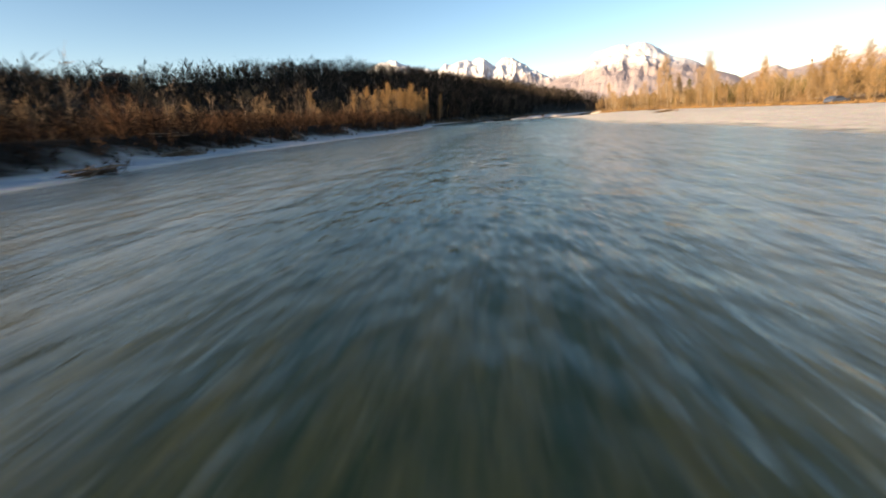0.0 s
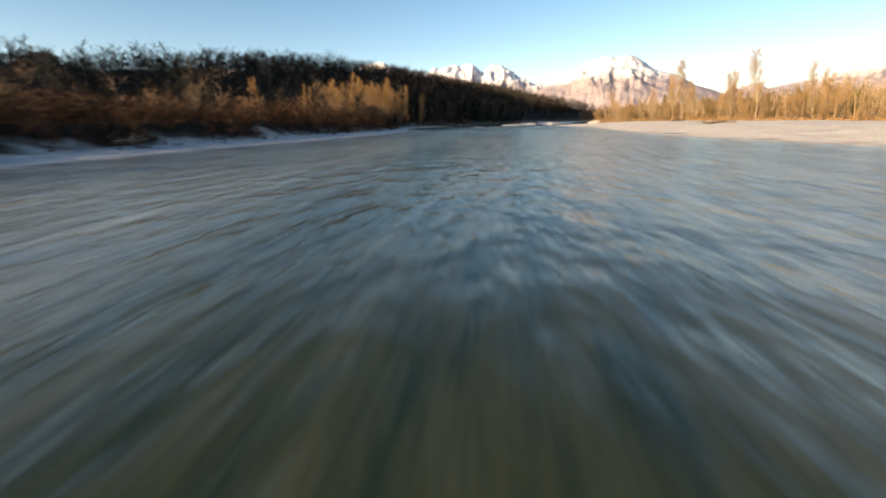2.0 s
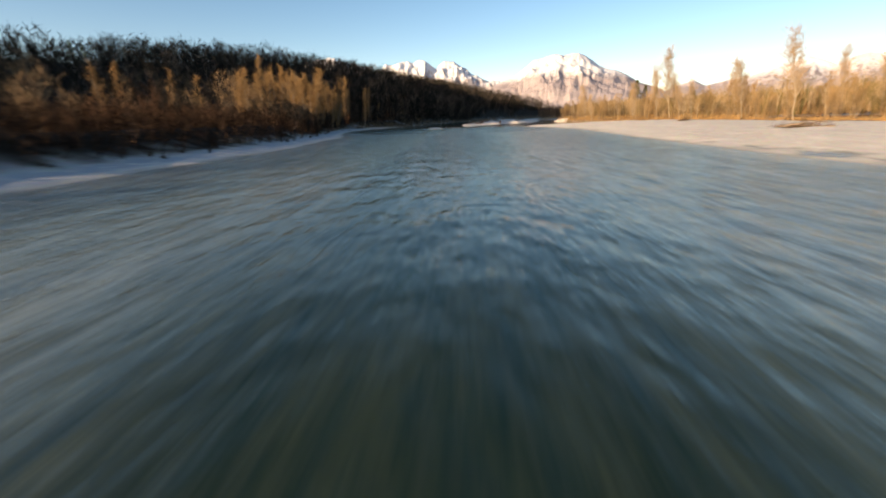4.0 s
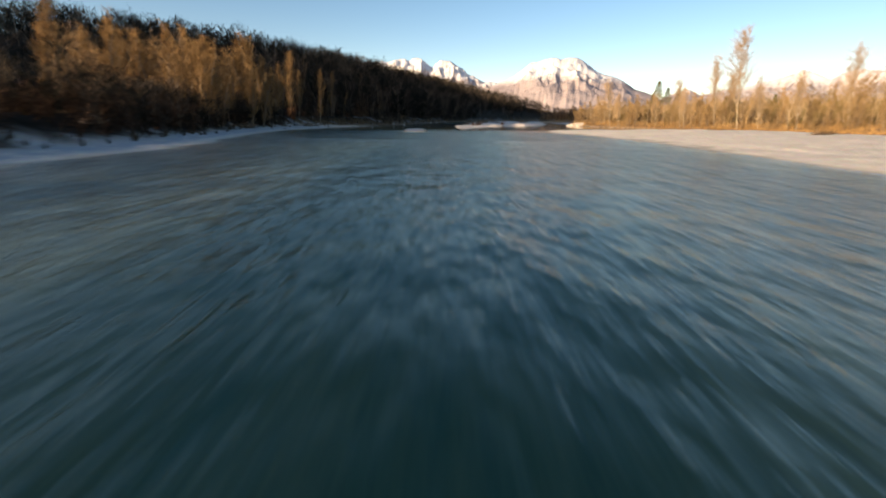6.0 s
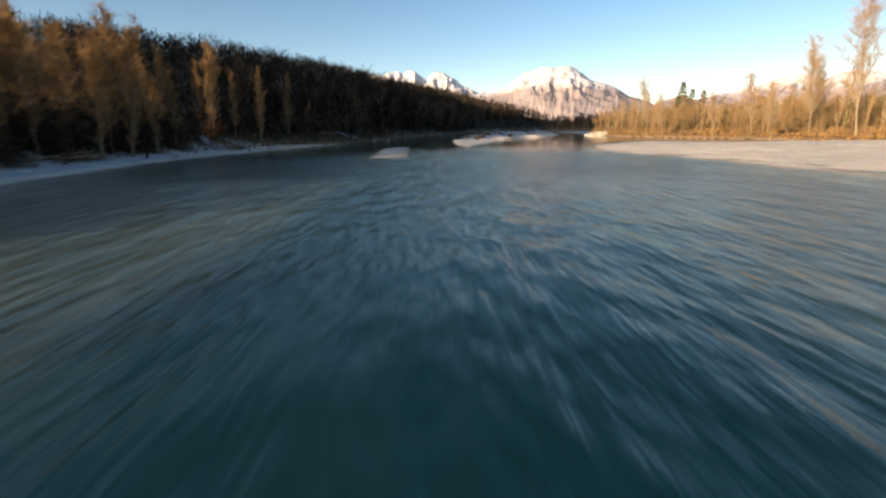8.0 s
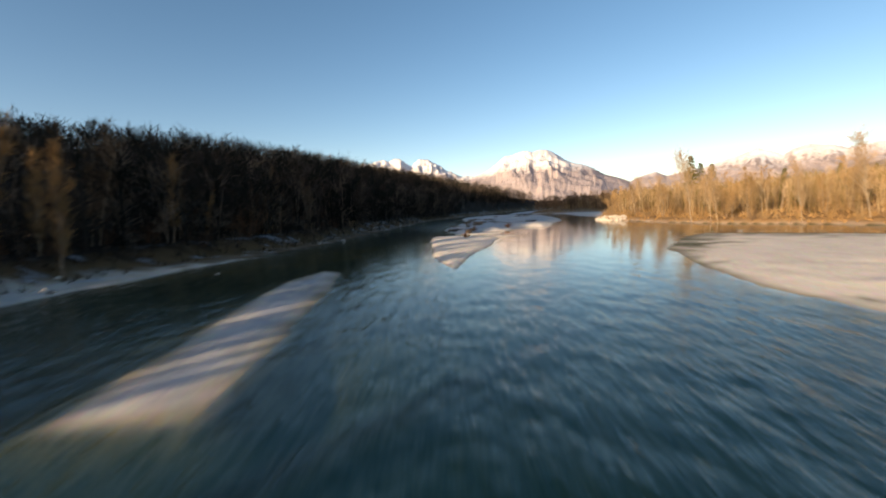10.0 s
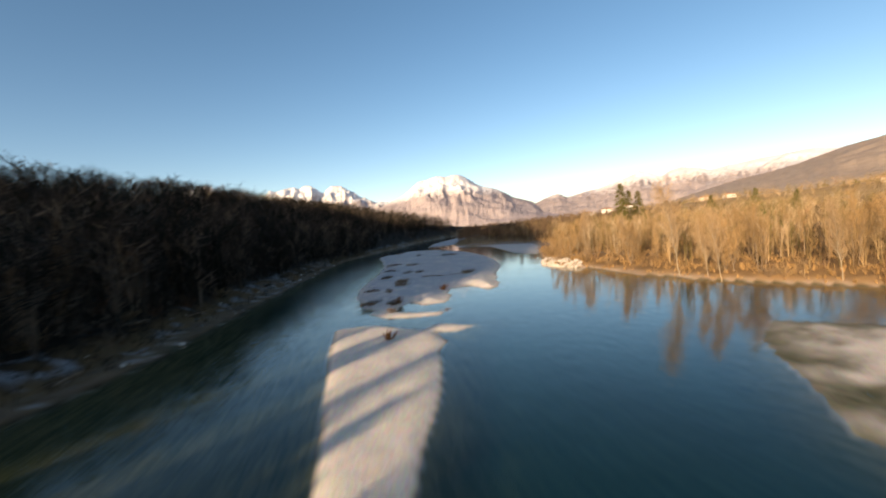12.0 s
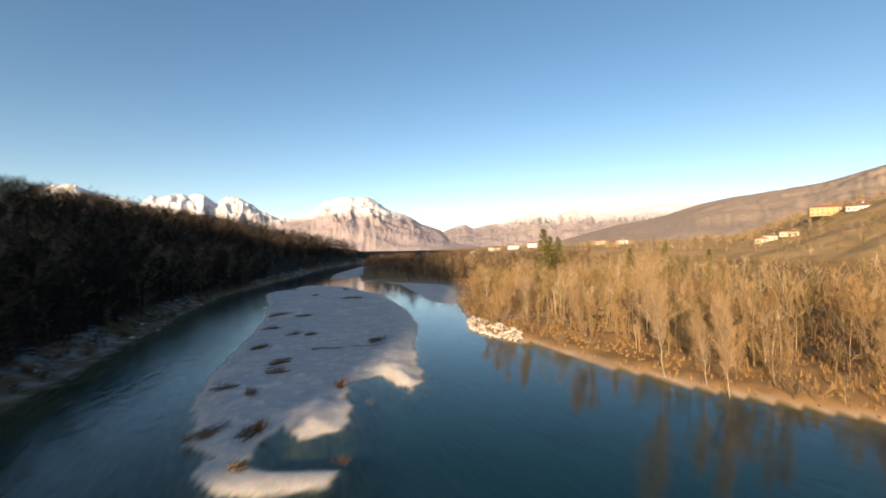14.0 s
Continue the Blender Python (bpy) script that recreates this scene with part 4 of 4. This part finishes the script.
def driftwood(x, y, long, wide, turn, seed, label="heap of grey-brown driftwood stranded on the gravel"):
    r = random.Random(seed)
    thing = new("driftwood")
    thing.matrix_world = pose(x, y, height(x, y), 0, 0, turn)
    for k in range(r.randint(3, 6)):
        ob = part("log", log_mesh(r, long * r.uniform(0.5, 1.0), r.uniform(0.07, 0.17)), thing)
        ob.matrix_local = pose(r.uniform(-.15, .15) * long, r.uniform(-.4, .4) * wide, 0.1 + 0.14 * k * r.random(), 0, r.uniform(-6, 6), r.uniform(-25, 25))
    vs, fs = [], []
    for k in range(int(60 * long)):
        p = Vector((r.gauss(0, long * 0.24), r.gauss(0, wide * 0.3), abs(r.gauss(0, 0.22))))
        sprig(vs, fs, p, (rand_dir(r) + Vector((0.7, 0, 0.1))).normalized(), r.uniform(0.4, 1.2), 0.05, r)
    # brushwood takes the twig colour that already holds shade
    tagged(part("brushwood", mesh_of("brushwood", vs, fs, M_SHADED_TWIG), thing, "tangle of broken twigs"), kind="stuff")
    return tagged(thing, label, "driftwood", "driftwood on the gravel bars")


for i, (x, y, long, wide, turn) in enumerate([(3.9, 143.5, 5.5, 1.6, 22), (7.4, 141.4, 3, 1.8, 60), (7.6, 152.4, 1.6, 1.1, 100), (4.6, 157, 3, .8, 25), (11.3, 165.6, 3.4, 1, 10), (8.9, 179.3, 4, 1.6, 40),
                                              (11.6, 199.9, 4, 1.4, 0), (14.4, 220.6, 6, 2.5, 10), (40.7, 249.4, 7, 3, -20), (15.7, 191.6, 3.5, .8, 20), (20.4, 214.7, 4.5, 1, 5),
                                              (29.3, 175.7, 5, 2, 45), (10.9, 160.9, 2.6, .7, 0), (18.7, 187.9, 3, .9, 15), (6.6, 135, 1.5, 1, 30), (53, 29, 5, 1.5, 30), (42, -24, 6, 1, -30),
                                              (24, 300, 5, 2, 10), (45, 285, 4, 2, 70), (30, 268, 3, 1, 20), (-23.5, -121, 4, 1.2, 85), (-29, -107, 6, 1.4, 75), (-35, -101, 7, 1.6, 70), (-31, -80, 4, 1.5, 100),
                                              (-28, -30, 5, 1.6, 80), (-33, 2, 5, 1.6, 95), (-38, 40, 6, 2, 90), (-37, 70, 5, 2, 85), (-27, 118, 5, 2, 95), (-26, 150, 5, 1.6, 80), (-30, 138, 4, 2, 60), (-22, 186, 4, 1.6, 70)]):
    driftwood(x, y, long, wide, turn, 200 + i)
# a long thin branch across the bar
branch = new("branch", log_mesh(random.Random(9), 12, 0.13))
branch.matrix_world = pose(23, 172.5, height(23, 172.5) + 0.12, 0, 0, -12)
tagged(branch, "long bare grey branch lying across the gravel", "branch")


def rust_bush(x, y, size, seed, label, mat=M_RUST):
    ob = shrub(seed, 1.1, 1.5, mat, label, 900)
    ob.matrix_world = pose(x, y, height(x, y), 0, 0, seed * 40) @ Matrix.Diagonal((size, size, size, 1))


rust_bush(5, 117.8, 1.15, 71, "rusty orange dry bush on the gravel bar")
rust_bush(18.3, 152, 1.3, 72, "dark rusty bush caught at the edge of the bar")
rust_bush(20.8, 147, 0.9, 73, "orange dry bush standing in shallow water")
rust_bush(14.8, 133.3, 0.9, 74, "brown dry bush in shallow water beside the bar")
rust_bush(8.5, 142.2, 1.2, 75, "dark brown dry bush among driftwood")
for k, (x, y) in enumerate([(-17.5, 191), (-21, 178), (-25, 165), (-16, 210), (-12, 240), (-30, 140), (-34, 126), (-8, 275)]):
    rust_bush(x - 1.5, y, rng.uniform(1.4, 2.2), 80 + k, "dark leafless bush overhanging the shaded bank", M_TWIG)


def slab(bm, x0, y0, z0, x1, y1, z1):
    m = Matrix.Translation(((x0 + x1) / 2, (y0 + y1) / 2, (z0 + z1) / 2)) @ Matrix.Diagonal((x1 - x0, y1 - y0, z1 - z0, 1))
    bmesh.ops.create_cube(bm, size=1, matrix=m)


def bm_part(name, bm, mat, parent, label=""):
    me = bpy.data.meshes.new(name)
    bm.to_mesh(me)
    bm.free()
    me.materials.append(mat)
    return part(name, me, parent, label)


def house(x, y, turn, w, d, storeys, wall_mat, label):
    """Walls, hipped tile roof with eaves and a chimney, windows with frames, a door."""
    thing = new("house")
    thing.matrix_world = pose(x, y, height(x, y) - 0.3, 0, 0, turn)
    h = 2.9 * storeys + 0.4
    bm = bmesh.new()
    slab(bm, -w / 2, -d / 2, 0, w / 2, d / 2, h)
    bm_part("wall", bm, wall_mat, thing)
    bm = bmesh.new()
    e, rise = 0.6, 0.22 * d
    low = [bm.verts.new(p) for p in ((-w / 2 - e, -d / 2 - e, h), (w / 2 + e, -d / 2 - e, h), (w / 2 + e, d / 2 + e, h), (-w / 2 - e, d / 2 + e, h))]
    mid = [bm.verts.new((v.co.x, v.co.y, h + 0.2)) for v in low]
    a, b = bm.verts.new((-w / 2 + d * 0.4, 0, h + rise + 0.2)), bm.verts.new((w / 2 - d * 0.4, 0, h + rise + 0.2))
    bm.faces.new(low[::-1])
    for i in range(4):
        bm.faces.new((low[i], low[(i + 1) % 4], mid[(i + 1) % 4], mid[i]))
    bm.faces.new((mid[0], mid[1], b, a))
    bm.faces.new((mid[1], mid[2], b))
    bm.faces.new((mid[2], mid[3], a, b))
    bm.faces.new((mid[3], mid[0], a))
    roof = bm_part("roof", bm, M_ROOF, thing)
    bm = bmesh.new()
    slab(bm, w * 0.18, -0.3, h + rise * 0.5, w * 0.18 + 0.6, 0.3, h + rise + 0.9)
    bm_part("chimney", bm, wall_mat, roof)
    n = max(2, int(w / 3))
    for s in range(storeys):
        for i in range(n):
            wx, wz = -w / 2 + w * (i + 0.5) / n, 1.0 + 2.9 * s
            for side in (-1, 1):
                if s == 0 and i == n // 2 and side == -1:
                    bm = bmesh.new()
                    slab(bm, wx - 0.5, -d / 2 - 0.06, 0.3, wx + 0.5, -d / 2 + 0.02, 2.4)
                    bm_part("door", bm, M_BARK, thing)
                    continue
                bm = bmesh.new()
                y0 = side * d / 2
                slab(bm, wx - 0.5, y0 - 0.04, wz, wx + 0.5, y0 + 0.04, wz + 1.3)
                win = bm_part("window", bm, M_GLASS, thing)
                bm = bmesh.new()
                slab(bm, wx - 0.62, y0 - 0.07, wz - 0.12, wx + 0.62, y0 + 0.07, wz)
                slab(bm, wx - 0.62, y0 - 0.07, wz + 1.3, wx + 0.62, y0 + 0.07, wz + 1.4)
                slab(bm, wx - 0.62, y0 - 0.07, wz, wx - 0.5, y0 + 0.07, wz + 1.3)
                slab(bm, wx + 0.5, y0 - 0.07, wz, wx + 0.62, y0 + 0.07, wz + 1.3)
                bm_part("frame", bm, M_WHITE_WALL, win)
    return tagged(thing, label, "house")


def from_eye(az, dist):
    return 8.2 + dist * math.sin(radians(az)), 96.2 + dist * math.cos(radians(az))


for az, dist, turn, w, d, st, mat, label in [(66.2, 430, -60, 18, 10, 2, M_HOUSE_YELLOW, "large pale yellow farmhouse with a tiled roof on the slope"), (68.6, 420, -70, 12, 10, 1, M_WHITE_WALL, "low house with a dark roof on the slope"),
                                             (61.0, 360, -55, 7, 6, 1, M_WALL, "small white farm building beside a field"), (61.9, 365, -60, 7, 6, 1, M_WALL, "white low shed with a tiled roof"),
                                             (63.4, 365, -62, 10, 6, 1, M_WALL, "long white farm building behind bare trees"), (44.5, 640, -40, 14, 10, 2, M_WALL, "distant pale house among hedges"),
                                             (47, 600, -30, 12, 10, 2, M_WHITE_WALL, "distant white house among hedges"), (33.5, 640, -20, 14, 10, 2, M_WHITE_WALL, "distant white village house with a clay roof"),
                                             (31, 690, 10, 16, 10, 2, M_WALL, "distant cream village house with a clay roof"), (28.5, 760, 5, 18, 11, 2, M_WHITE_WALL, "distant white village house with a clay roof"),
                                             (26.5, 800, 0, 16, 10, 2, M_WALL, "distant cream village house with a clay roof"), (36, 660, -25, 13, 10, 2, M_WHITE_WALL, "distant white village house with a clay roof")]:
    hx, hy = from_eye(az, dist)
    house(hx, hy, turn, w, d, st, mat, label)
house(-232, 84, 55, 12, 9, 2, M_DARK_WALL, "dark-roofed house on the wooded hilltop")


def parked_car(x, y, turn):
    thing = new("car")
    thing.matrix_world = pose(x, y, height(x, y) + 0.02, 0, 0, turn)
    bm = bmesh.new()
    side = [(-2.1, 0.35), (2.1, 0.35), (2.15, 0.7), (1.9, 0.88), (1.0, 0.95), (0.35, 1.42), (-1.2, 1.46), (-1.9, 1.0), (-2.12, 0.85)]
    for yy, k in ((-0.85, 0), (0.85, 0)):
        for px, pz in side:
            bm.verts.new((px, yy * (0.82 if pz > 1.2 else 1), pz))
    bm.verts.ensure_lookup_table()
    n = len(side)
    bm.faces.new([bm.verts[i] for i in range(n)])
    bm.faces.new([bm.verts[n + i] for i in range(n)][::-1])
    for i in range(n):
        j = (i + 1) % n
        bm.faces.new((bm.verts[j], bm.verts[i], bm.verts[n + i], bm.verts[n + j]))
    bmesh.ops.recalc_face_normals(bm, faces=bm.faces)
    bmesh.ops.bevel(bm, geom=bm.edges[:], offset=0.06, segments=2, affect='EDGES')
    bm_part("body", bm, M_CAR, thing, "blue painted body")
    bm = bmesh.new()
    slab(bm, -1.2, -0.8, 1.0, 0.45, 0.8, 1.34)
    bm_part("window", bm, M_GLASS, thing, "dark glass")
    for wx in (-1.3, 1.3):
        for wy in (-0.8, 0.8):
            bm = bmesh.new()
            bmesh.ops.create_cone(bm, cap_ends=True, segments=18, radius1=0.33, radius2=0.33, depth=0.2, matrix=Matrix.Translation((wx, wy, 0.33)) @ Matrix.Rotation(math.pi / 2, 4, 'X'))
            bm_part("wheel", bm, M_TYRE, thing)
    return tagged(thing, "blue car parked among bushes on the bank", "car")


parked_car(66.5, -46, 20)
